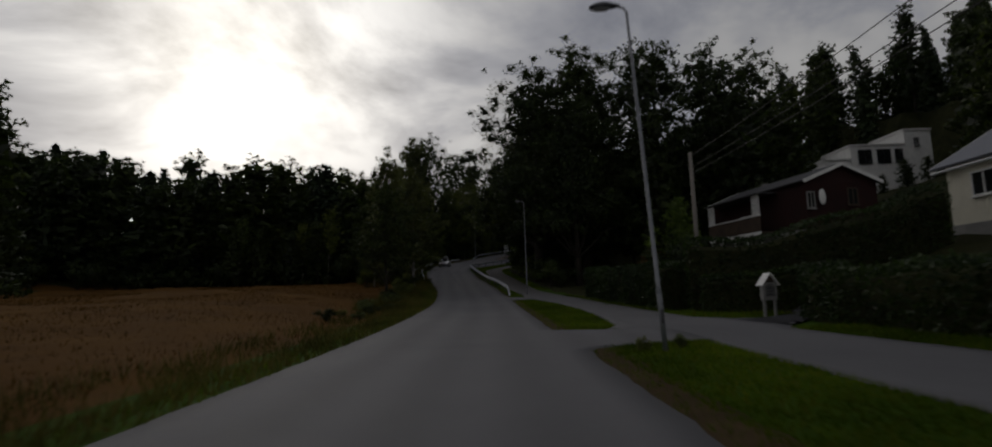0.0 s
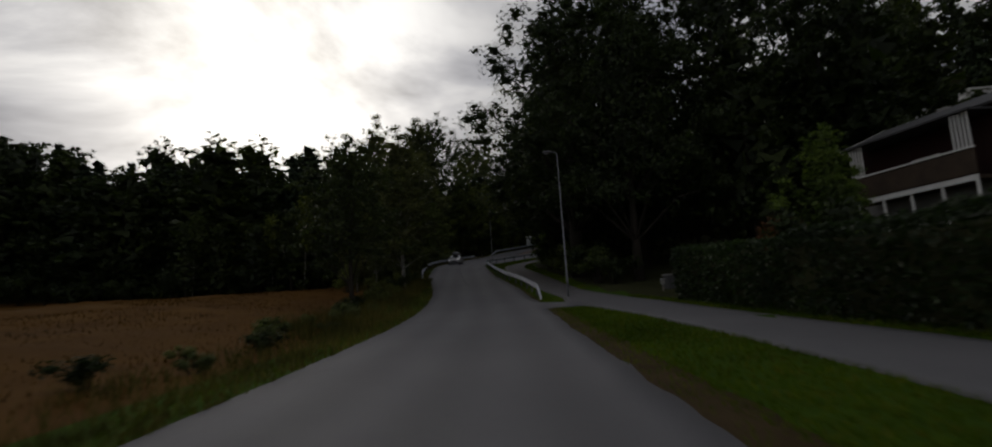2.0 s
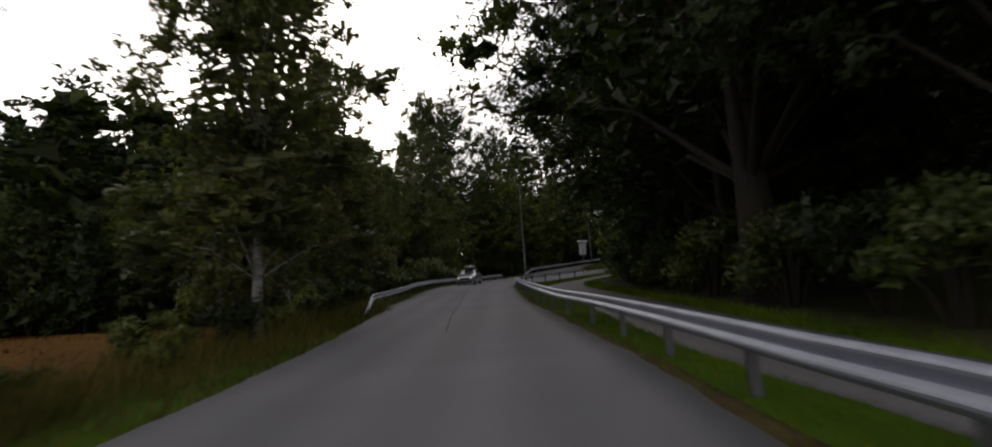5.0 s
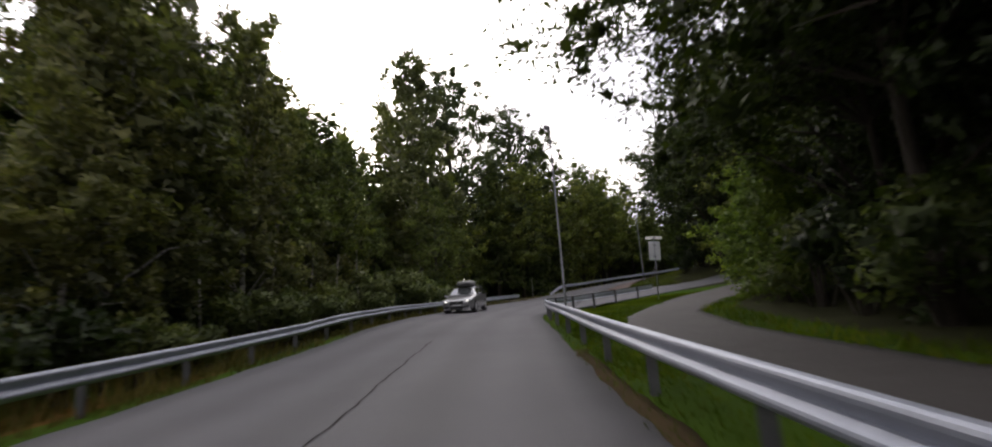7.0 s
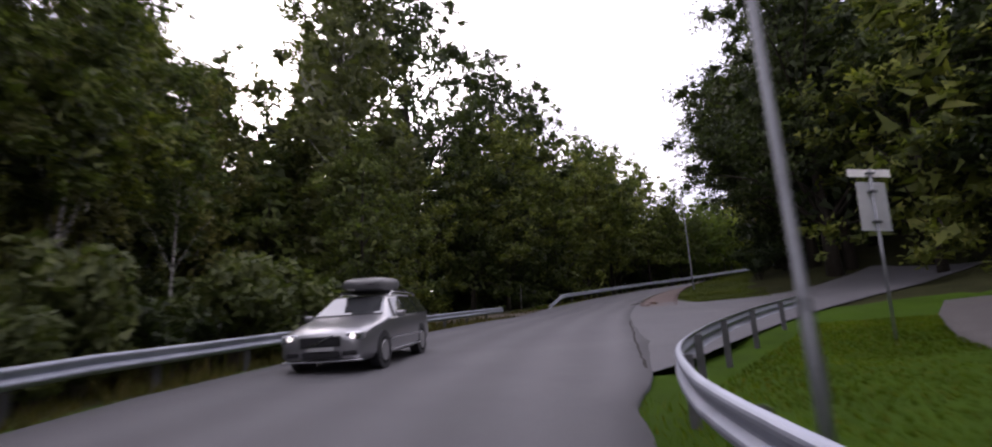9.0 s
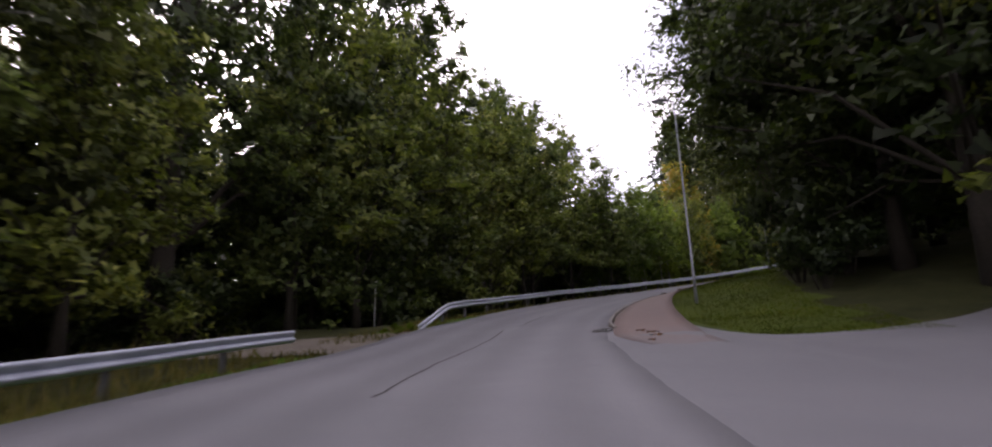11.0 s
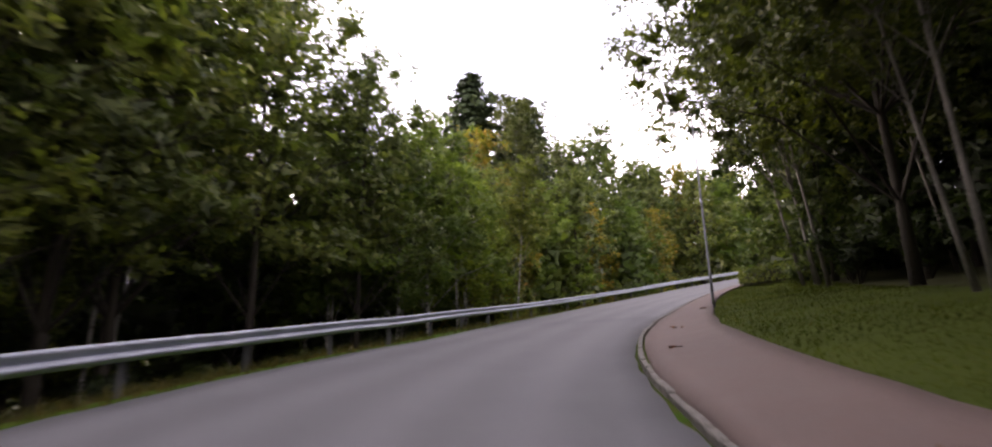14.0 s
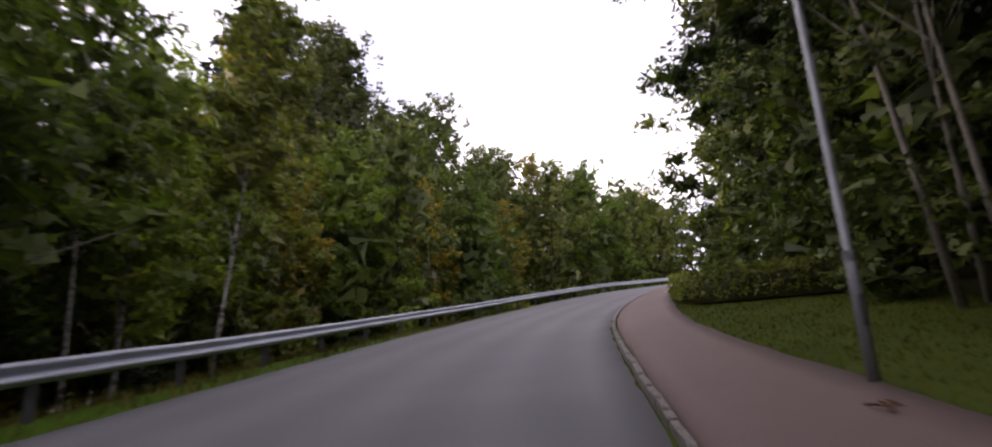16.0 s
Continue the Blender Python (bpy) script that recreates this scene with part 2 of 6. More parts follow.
M_RUBBER = surface("tyre_rubber", (0.01, 0.01, 0.01), (0.025, 0.025, 0.025), 4.0, 40.0, 0.85)
M_PLASTIC = surface("black_plastic", (0.012, 0.012, 0.014), (0.03, 0.03, 0.033), 4.0, 40.0, 0.45)
M_ALLOY = surface("alloy_rim", (0.3, 0.3, 0.31), (0.5, 0.5, 0.51), 5.0, 40.0, 0.35, 0.8)

M_PAINT, _nt, _b = material("silver_grey_car_paint", 0.33, 0.75, 0.5)
link(_nt, ramp(_nt, place_noise(_nt, 250.0, 2.0), [(0.3, (0.2, 0.2, 0.215)), (0.7, (0.3, 0.3, 0.32))]), _b.inputs["Base Color"])
_b.inputs["Coat Weight"].default_value, _b.inputs["Coat Roughness"].default_value = 0.8, 0.06
M_BOX, _nt, _b = material("roof_box_shell", 0.3, 0.1, 0.5)
link(_nt, ramp(_nt, place_noise(_nt, 3.0), [(0.3, (0.1, 0.1, 0.105)), (0.7, (0.15, 0.15, 0.155))]), _b.inputs["Base Color"])
M_GLASS, _nt, _b = material("dark_glass", 0.05, 0.0, 0.6)
link(_nt, ramp(_nt, place_noise(_nt, 0.8), [(0.3, (0.008, 0.009, 0.01)), (0.7, (0.02, 0.022, 0.024))]), _b.inputs["Base Color"])
M_SCREEN, _nt, _b = material("sky_reflecting_windscreen", 0.04, 0.0, 1.0)
link(_nt, ramp(_nt, place_noise(_nt, 0.8), [(0.3, (0.03, 0.032, 0.036)), (0.7, (0.06, 0.064, 0.07))]), _b.inputs["Base Color"])
_b.inputs["IOR"].default_value = 2.1
M_CHROME, _nt, _b = material("chrome", 0.15, 1.0, 0.5)
_b.inputs["Base Color"].default_value = (0.6, 0.6, 0.62, 1)
M_HEAD, _nt, _b = material("lit_headlight", 0.1, 0.0, 0.5)
_b.inputs["Base Color"].default_value = (0.8, 0.8, 0.8, 1)
_b.inputs["Emission Color"].default_value, _b.inputs["Emission Strength"].default_value = (1.0, 0.97, 0.9, 1), 0.8

# birch bark: white with dark horizontal marks and a grey foot
M_BIRCH, _nt, _b = material("birch_bark", 0.8, 0.0, 0.3)
_marks = ramp(_nt, place_noise(_nt, 3.2, 5.0, 0.7, 0.6, (1.0, 1.0, 1.6)), [(0.4, (0.03, 0.028, 0.025)), (0.5, (0.24, 0.23, 0.21)), (0.72, (0.42, 0.41, 0.38))])
link(_nt, _marks, _b.inputs["Base Color"])
bump(_nt, _b, place_noise(_nt, 12.0), 0.5, 0.01)

M_ASPEN = surface("grey_aspen_bark", (0.07, 0.062, 0.052), (0.24, 0.22, 0.19), 2.0, 12.0, 0.9, relief=0.7, depth=0.015, stretch=(1, 1, 0.3))
M_BARK2 = surface("brown_alder_bark", (0.03, 0.024, 0.02), (0.11, 0.09, 0.072), 1.6, 14.0, 0.95, relief=0.9, depth=0.03, stretch=(1, 1, 0.25))
M_LEAF = leaf_material("broad_leaves", [(0.044, 0.060, 0.018), (0.076, 0.101, 0.029), (0.112, 0.142, 0.042), (0.148, 0.168, 0.056)], 0.42)
# Oak and far-wood leaves; on back maples and shrubs they paint in canopy shade.
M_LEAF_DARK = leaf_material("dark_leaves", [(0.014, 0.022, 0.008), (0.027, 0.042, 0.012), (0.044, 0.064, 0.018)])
# Darker copy of broad_leaves: shade on the right-hand trees put into the colour.
M_LEAF_SHADE = leaf_material("shaded_broad_leaves", [(0.028, 0.037, 0.011), (0.050, 0.064, 0.018), (0.076, 0.094, 0.026)], 0.36)
M_LEAF_BIRCH = leaf_material("birch_leaves", [(0.072, 0.082, 0.036), (0.110, 0.120, 0.052), (0.145, 0.150, 0.068)], 0.42)
M_LEAF_GOLD = leaf_material("yellowing_leaves", [(0.105, 0.125, 0.022), (0.17, 0.172, 0.032), (0.22, 0.185, 0.036), (0.27, 0.17, 0.034)], 0.45)
M_LEAF_FRESH = leaf_material("bright_leaves", [(0.075, 0.114, 0.024), (0.118, 0.170, 0.036), (0.162, 0.208, 0.052)], 0.46)
M_LEAF_RUST = leaf_material("rusty_leaves", [(0.07, 0.028, 0.01), (0.13, 0.05, 0.015), (0.12, 0.075, 0.02)])
M_WEED = leaf_material("grey_green_weeds", [(0.06, 0.078, 0.028), (0.096, 0.118, 0.044), (0.13, 0.15, 0.064)], 0.36)
M_NEEDLE = leaf_material("spruce_needles", [(0.01, 0.02, 0.009), (0.018, 0.034, 0.014), (0.03, 0.048, 0.02)], 0.05, 0.7)
M_HEDGE = leaf_material("hedge_leaves", [(0.010, 0.022, 0.006), (0.021, 0.039, 0.008), (0.034, 0.056, 0.013)])
M_GRASS = leaf_material("grass_blades", [(0.035, 0.068, 0.004), (0.052, 0.092, 0.006), (0.070, 0.110, 0.009), (0.092, 0.094, 0.018)], 0.25, 0.9, 0.04)
# Olive blades, also darkened: shade of the trees over the lawn is painted in.
M_LAWN = leaf_material("shaded_lawn_blades", [(0.032, 0.052, 0.005), (0.047, 0.072, 0.008), (0.065, 0.086, 0.012), (0.082, 0.076, 0.022)], 0.25, 0.9, 0.04)
M_DRY = leaf_material("dry_weeds", [(0.04, 0.044, 0.015), (0.07, 0.066, 0.028), (0.09, 0.076, 0.034), (0.03, 0.045, 0.011)], 0.2, 0.9, 0.05)
M_WHEAT = leaf_material("ripe_stubble", [(0.066, 0.030, 0.006), (0.100, 0.048, 0.011), (0.135, 0.068, 0.017)], 0.2, 0.9, 0.04)

# ---- plan: the driven line, from which the land is measured sideways ----
ROAD = [
    (0.10, -60.00, -0.30), (0.05, -30.00, -0.15), (0.00, -0.00, 0.00), (0.10, 13.53, 0.21),
    (0.14, 24.05, 0.48), (0.02, 34.72, 0.83), (-0.19, 42.00, 1.12), (-0.71, 50.72, 1.59),
    (-1.63, 62.02, 2.61), (-2.50, 73.68, 3.81), (-3.51, 84.58, 4.98), (-4.39, 95.43, 6.23),
    (-4.52, 100.70, 6.76), (-4.33, 105.94, 7.29), (-3.92, 111.18, 7.86), (-3.32, 116.47, 8.45),
    (-2.52, 121.82, 9.07), (-1.52, 127.06, 9.68), (-0.27, 132.03, 10.26), (1.45, 137.22, 11.12),
    (3.75, 142.20, 11.91), (6.31, 146.68, 12.59), (9.07, 150.73, 13.23), (11.83, 154.24, 13.83),
    (14.71, 157.28, 14.39), (17.60, 159.97, 14.90), (25.10, 166.57, 16.27), (33.37, 172.19, 17.79),
    (42.32, 176.63, 19.45), (51.85, 179.64, 21.27), (61.80, 181.20, 23.00), (73.00, 181.40, 24.60),
]


def smooth_line(nodes, step=0.5):
    p = np.array(nodes, float)
    p = np.vstack([2 * p[0] - p[1], p, 2 * p[-1] - p[-2]])
    out = []
    for i in range(1, len(p) - 2):
        n = max(2, int(np.linalg.norm(p[i + 1] - p[i]) / step))
        u = (np.arange(n) / n)[:, None]
        a, b, c, d = p[i - 1], p[i], p[i + 1], p[i + 2]
        out.append(0.5 * (2 * b + (c - a) * u + (2 * a - 5 * b + 4 * c - d) * u**2 + (3 * b - a - 3 * c + d) * u**3))
    return np.vstack(out + [p[-2][None]])


LINE = smooth_line(ROAD)
LINE_S = np.r_[0, np.cumsum(np.hypot(*np.diff(LINE[:, :2], axis=0).T))]
LINE_S -= LINE_S[np.argmin(np.hypot(LINE[:, 0], LINE[:, 1]))]
_tan = np.gradient(LINE[:, :2], axis=0)
_tan /= np.hypot(_tan[:, 0], _tan[:, 1])[:, None]
LINE_N = np.stack([_tan[:, 1], -_tan[:, 0]], 1)
S_END = LINE_S[-1]


def table(pairs):
    xs, ys = zip(*pairs)
    return lambda s: np.interp(s, xs, ys)


EDGE_L = table([(-60, -4.1), (45, -4.1), (58, -4.05), (66, -4.5), (73, -5.1), (80, -5.7), (97, -5.9), (105, -6.3), (117, -6.5), (126, -6.0),
                (132, -5.8), (137, -5.5), (141, -5.2), (147, -5.6), (153, -5.8), (160, -5.6), (167, -5.2), (175, -5.1), (300, -5.1)])
EDGE_R = table([(-60, 1.9), (12.4, 1.95), (13.3, 2.4), (13.8, 3.2), (14.0, 5.2), (17.9, 5.2), (18.05, 2.6), (18.5, 1.75), (35, 1.65), (43.6, 1.8), (44.6, 2.4), (45.2, 3.9), (47.6, 3.9), (48.1, 3.0), (48.9, 2.1), (52, 2.0), (60, 2.1), (68, 1.7), (72, 1.45), (76, 1.2), (90, 1.2), (99, 1.0),
                (103, 1.1), (106, 1.7), (112, 2.2), (130, 1.65), (134, 1.38), (138, 1.42), (141, 1.48), (145, 1.44), (150, 1.42), (155, 1.32), (160, 1.15), (166, 1.04), (170, 1.2), (173, 1.53), (176, 1.76), (180, 1.88), (190, 1.9), (300, 1.6)])
BANK = table([(-60, 0), (92, 0), (104, 0.28), (112, 0.26), (120, 0.15), (131, 0.0), (142, 0.05), (155, 0.16), (166, 0.16), (180, 0.08), (300, 0.0)])
# height over the road by distance from the line, for three stretches
LAND = {
    "field": ([-2500, -160, -60, -20, -8.5, -6.6, -5.2, -4, 2, 5, 9.5, 11, 14, 22, 40, 75, 130, 2500],
              [6, 4, 0.4, 0.1, -0.15, -0.35, -0.12, 0, 0, 0, 0.02, 0.06, 0.6, 2.6, 7.0, 16.5, 30, 40]),
    "wood": ([-2500, -160, -40, -20, -12, -9, -7, -6, 2, 5, 8, 11, 15, 25, 60, 130, 2500],
             [40, 10, -2.0, -1.4, -0.8, -0.4, -0.12, 0, 0, 0.03, 0.06, 0.1, 0.3, 1.8, 10, 26, 36]),
    "bend": ([-2500, -160, -40, -20, -12, -9, -7, -6, 1.2, 2, 3.4, 6, 9, 15, 25, 60, 2500],
             [60, 16, -4.0, -2.8, -1.6, -0.7, -0.15, 0, 0, 0.12, 0.42, 0.75, 1.0, 1.4, 2.6, 8, 20]),
}


def weights(s):
    a = np.clip((s - 50) / 18, 0, 1)
    b = np.clip((s - 122) / 16, 0, 1)
    return 1 - a, a * (1 - b), b


def land(s, d):
    out = 0
    later = weights(s - 11.0)
    for w, w2, (ds, hs) in zip(weights(s), later, LAND.values()):
        out = out + np.where(np.asarray(d) > 0, w2, w) * np.interp(d, ds, hs)
    # the field is one even slope beside the road
    slope = 0.051 * np.asarray(s) - np.interp(s, LINE_S, LINE[:, 2])
    mix = np.interp(d, [-2500, -120, -70, -20, -10], [0, 0, 1, 1, 0]) * np.clip(np.asarray(s) / 20, 0, 1) * np.clip((94 - s) / 8, 0, 1)
    out = out * (1 - mix) + slope * mix
    # level ground where the dirt track leaves
    flat = np.interp(s, [126, 131, 141, 146], [0, 1, 1, 0]) * np.interp(d, [-24, -15, -6, -5], [0, 1, 1, 0])
    out = out * (1 - 0.95 * flat * (np.asarray(out) < 0))
    return out + BANK(s) * np.clip(-d / 6.5, -0.4, 1.4)


def near_line(x, y):
    """Along and across the driven line, and its height, for arrays of places."""
    x, y = np.atleast_1d(np.asarray(x, float)), np.atleast_1d(np.asarray(y, float))
    k = np.empty(len(x), int)
    coarse = LINE[:, :2]
    for i in range(0, len(x), 4000):
        q = slice(i, i + 4000)
        k[q] = ((x[q, None] - coarse[None, :, 0]) ** 2 + (y[q, None] - coarse[None, :, 1]) ** 2).argmin(1)
    off = np.stack([x, y], 1) - coarse[k]
    along = (off * np.stack([-LINE_N[k][:, 1], LINE_N[k][:, 0]], 1)).sum(1)
    across = (off * LINE_N[k]).sum(1)
    inner = (k > 0) & (k < len(LINE) - 1)
    across = np.where(inner, np.sign(across) * np.hypot(off[:, 0], off[:, 1]), across)
    s = LINE_S[k] + np.clip(along, -0.5, 0.5) * inner
    return s, across, np.interp(s, LINE_S, LINE[:, 2])


def height(x, y):
    s, d, z = near_line(x, y)
    return z + land(s, d)


def at(s, d, up=0.0):
    """A world place from the way along, the offset to the right and the height over the land."""
    s, d = np.broadcast_arrays(np.atleast_1d(np.asarray(s, float)), np.atleast_1d(np.asarray(d, float)))
    p = np.stack([np.interp(s, LINE_S, LINE[:, k]) for k in range(3)], 1)
    n = np.stack([np.interp(s, LINE_S, LINE_N[:, k]) for k in range(2)], 1)
    n /= np.hypot(n[:, 0], n[:, 1])[:, None]
    p[:, :2] += n * d[:, None]
    p[:, 2] += land(s, d) + up
    return p


def spot(x, y, sink=0.0):
    return Vector((x, y, float(height(x, y)[0]) - sink))


# ---- building helpers ----
def mesh_of(name, verts, faces, mat, smooth=False):
    me = bpy.data.meshes.new(name)
    verts = np.asarray(verts, np.float32)
    if isinstance(faces, np.ndarray):
        m, k = faces.shape
        me.vertices.add(len(verts))
        me.vertices.foreach_set("co", verts.ravel())
        me.loops.add(m * k)
        me.loops.foreach_set("vertex_index", faces.astype(np.int32).ravel())
        me.polygons.add(m)
        me.polygons.foreach_set("loop_start", np.arange(0, m * k, k, dtype=np.int32))
        me.update(calc_edges=True)
    else:
        me.from_pydata([tuple(v) for v in verts.tolist()], [], faces)
        me.update()
    for one in mat if isinstance(mat, (list, tuple)) else [mat]:
        me.materials.append(one)
    if smooth:
        me.polygons.foreach_set("use_smooth", [True] * len(me.polygons))
    return me


def part(name, what, mat, parent, label="", smooth=False):
    """One mesh object under a thing or a part; what: a bmesh, a mesh, or (verts, faces)."""
    if isinstance(what, bmesh.types.BMesh):
        me = bpy.data.meshes.new(name)
        bmesh.ops.recalc_face_normals(what, faces=what.faces)
        what.to_mesh(me)
        what.free()
        me.materials.append(mat)
        if smooth:
            me.polygons.foreach_set("use_smooth", [True] * len(me.polygons))
    elif isinstance(what, tuple):
        me = mesh_of(name, what[0], what[1], mat, smooth)
    else:
        me = what
    ob = new(name, me)
    ob.parent = parent
    return tagged(ob, label) if label else ob


def thing(name, label, category, m=None, group="", kind=""):
    ob = new(name)
    ob.empty_display_size = 0.2
    if m is not None:
        ob.matrix_basis = m
    return tagged(ob, label, category, group, kind)


def solid(name, what, mat, label, category, kind="", group="", smooth=False):
    ob = part(name, what, mat, None, "", smooth)
    return tagged(ob, label, category, group, kind)


def box(bm, x0, x1, y0, y1, z0, z1, bevel=0.0, turn=None):
    r = bmesh.ops.create_cube(bm, size=1.0, matrix=Matrix.LocRotScale(((x0 + x1) / 2, (y0 + y1) / 2, (z0 + z1) / 2), None, (x1 - x0, y1 - y0, z1 - z0)))
    vs = r["verts"]
    if bevel:
        es = list({e for v in vs for e in v.link_edges})
        vs = bmesh.ops.bevel(bm, geom=es, offset=bevel, segments=1, affect="EDGES")["verts"]
    if turn is not None:
        bmesh.ops.transform(bm, matrix=turn, verts=[v for v in vs if v.is_valid])
    return bm


def boxed(*a, **k):
    return box(bmesh.new(), *a, **k)


def tube(verts, faces, pts, radii, n=7, cap=True):
    """Adds a tapered tube along pts to the lists."""
    pts = [Vector(p) for p in pts]
    base = len(verts)
    side = Vector((1, 0.13, 0))
    for i, p in enumerate(pts):
        ahead = (pts[min(i + 1, len(pts) - 1)] - pts[max(i - 1, 0)]).normalized()
        u = (side - ahead * side.dot(ahead)).normalized()
        v = ahead.cross(u)
        for k in range(n):
            a = 2 * math.pi * k / n
            verts.append(tuple(p + (u * math.cos(a) + v * math.sin(a)) * radii[i]))
    for i in range(len(pts) - 1):
        for k in range(n):
            a, b = base + i * n + k, base + i * n + (k + 1) % n
            faces.append((a, b, b + n, a + n))
    if cap:
        faces.append(tuple(base + k for k in reversed(range(n))))
        faces.append(tuple(base + (len(pts) - 1) * n + k for k in range(n)))


def tubes(*specs, n=8):
    v, f = [], []
    for pts, radii in specs:
        tube(v, f, pts, radii, n)
    return v, f


def strip(name, ss, left, right, mat, rise=0.0, thick=0.18, cross=10, wobble=0.0, seed=3):
    """A paved band along the line between two offsets, with a skirt down into the land."""
    rows, offs, ways = [], [], []
    for s in ss:
        a, b = float(left(s)), float(right(s))
        a += wobble * (noise.noise((s * 0.7, seed, 0)) + 0.6 * noise.noise((s * 2.3, seed, 5)))
        b += wobble * (noise.noise((s * 0.7, seed, 9)) + 0.6 * noise.noise((s * 2.3, seed, 13)))
        d = np.linspace(a, b, cross)
        p = at(s, d, rise(s) if callable(rise) else rise)
        offs += [d[0], *d, d[-1]]
        ways += [s] * (cross + 2)
        first, last = p[0].copy(), p[-1].copy()
        first[2] -= thick
        last[2] -= thick
        rows.append(np.vstack([first, p, last]))
    n = cross + 2
    v = np.vstack(rows)
    f = np.array([(i * n + k, i * n + k + 1, (i + 1) * n + k + 1, (i + 1) * n + k) for i in range(len(rows) - 1) for k in range(n - 1)])
    me = mesh_of(name, v, f, mat)
    me.attributes.new("across", "FLOAT", "POINT").data.foreach_set("value", np.array(offs, np.float32))
    me.attributes.new("along", "FLOAT", "POINT").data.foreach_set("value", np.array(ways, np.float32))
    return me


def blades(places, tall, wide, rng, lean=0.35):
    """Tapered blades standing at places (n x 3)."""
    n = len(places)
    a = rng.uniform(0, 2 * np.pi, n)
    h = tall * rng.uniform(0.55, 1.25, n)
    w = wide * rng.uniform(0.7, 1.3, n)
    u = np.stack([np.cos(a), np.sin(a), 0 * a], 1) * w[:, None] * 0.5
    tip = np.stack([rng.normal(0, lean, n) * h, rng.normal(0, lean, n) * h, h], 1)
    v = np.stack([places - u, places + u, places + tip], 1).reshape(-1, 3)
    f = np.arange(n * 3).reshape(n, 3)
    return v, f


def leaf_cloud(centres, size, rng, flat=0.0, droop=0.0, out=None):
    """Small pointed leaves at centres, with random turns; size: one or one for each; out: the way out of the clump."""
    n = len(centres)
    a = rng.normal(size=(n, 3))
    a[:, 2] = a[:, 2] * (1 - flat) - droop
    a /= np.linalg.norm(a, axis=1)[:, None]
    b = rng.normal(size=(n, 3))
    b -= a * (a * b).sum(1)[:, None]
    b /= np.linalg.norm(b, axis=1)[:, None]
    c = np.cross(a, b)
    if out is not None:
        turned = (c * out).sum(1) < 0
        b[turned], c[turned] = -b[turned], -c[turned]
    k = (size * rng.uniform(0.6, 1.35, n))[:, None]
    v = np.stack([centres - a * k * 0.5 + b * k * 0.34, centres - a * k * 0.5 - b * k * 0.34 - c * k * 0.1, centres + a * k * 0.75], 1)
    f = np.arange(n * 3).reshape(n, 3)
    if out is None:
        return v.reshape(-1, 3), f
    # the face turned out of the clump, and its shading leaning the same way
    face = np.cross(v[:, 1] - v[:, 0], v[:, 2] - v[:, 0])
    f[(face * out).sum(1) < 0] = f[(face * out).sum(1) < 0][:, ::-1]
    face *= np.sign((face * out).sum(1))[:, None]
    face /= np.linalg.norm(face, axis=1)[:, None]
    soft = out * 0.62 + face * 0.38
    soft /= np.linalg.norm(soft, axis=1)[:, None]
    return v.reshape(-1, 3), f, np.repeat(soft, 3, axis=0)


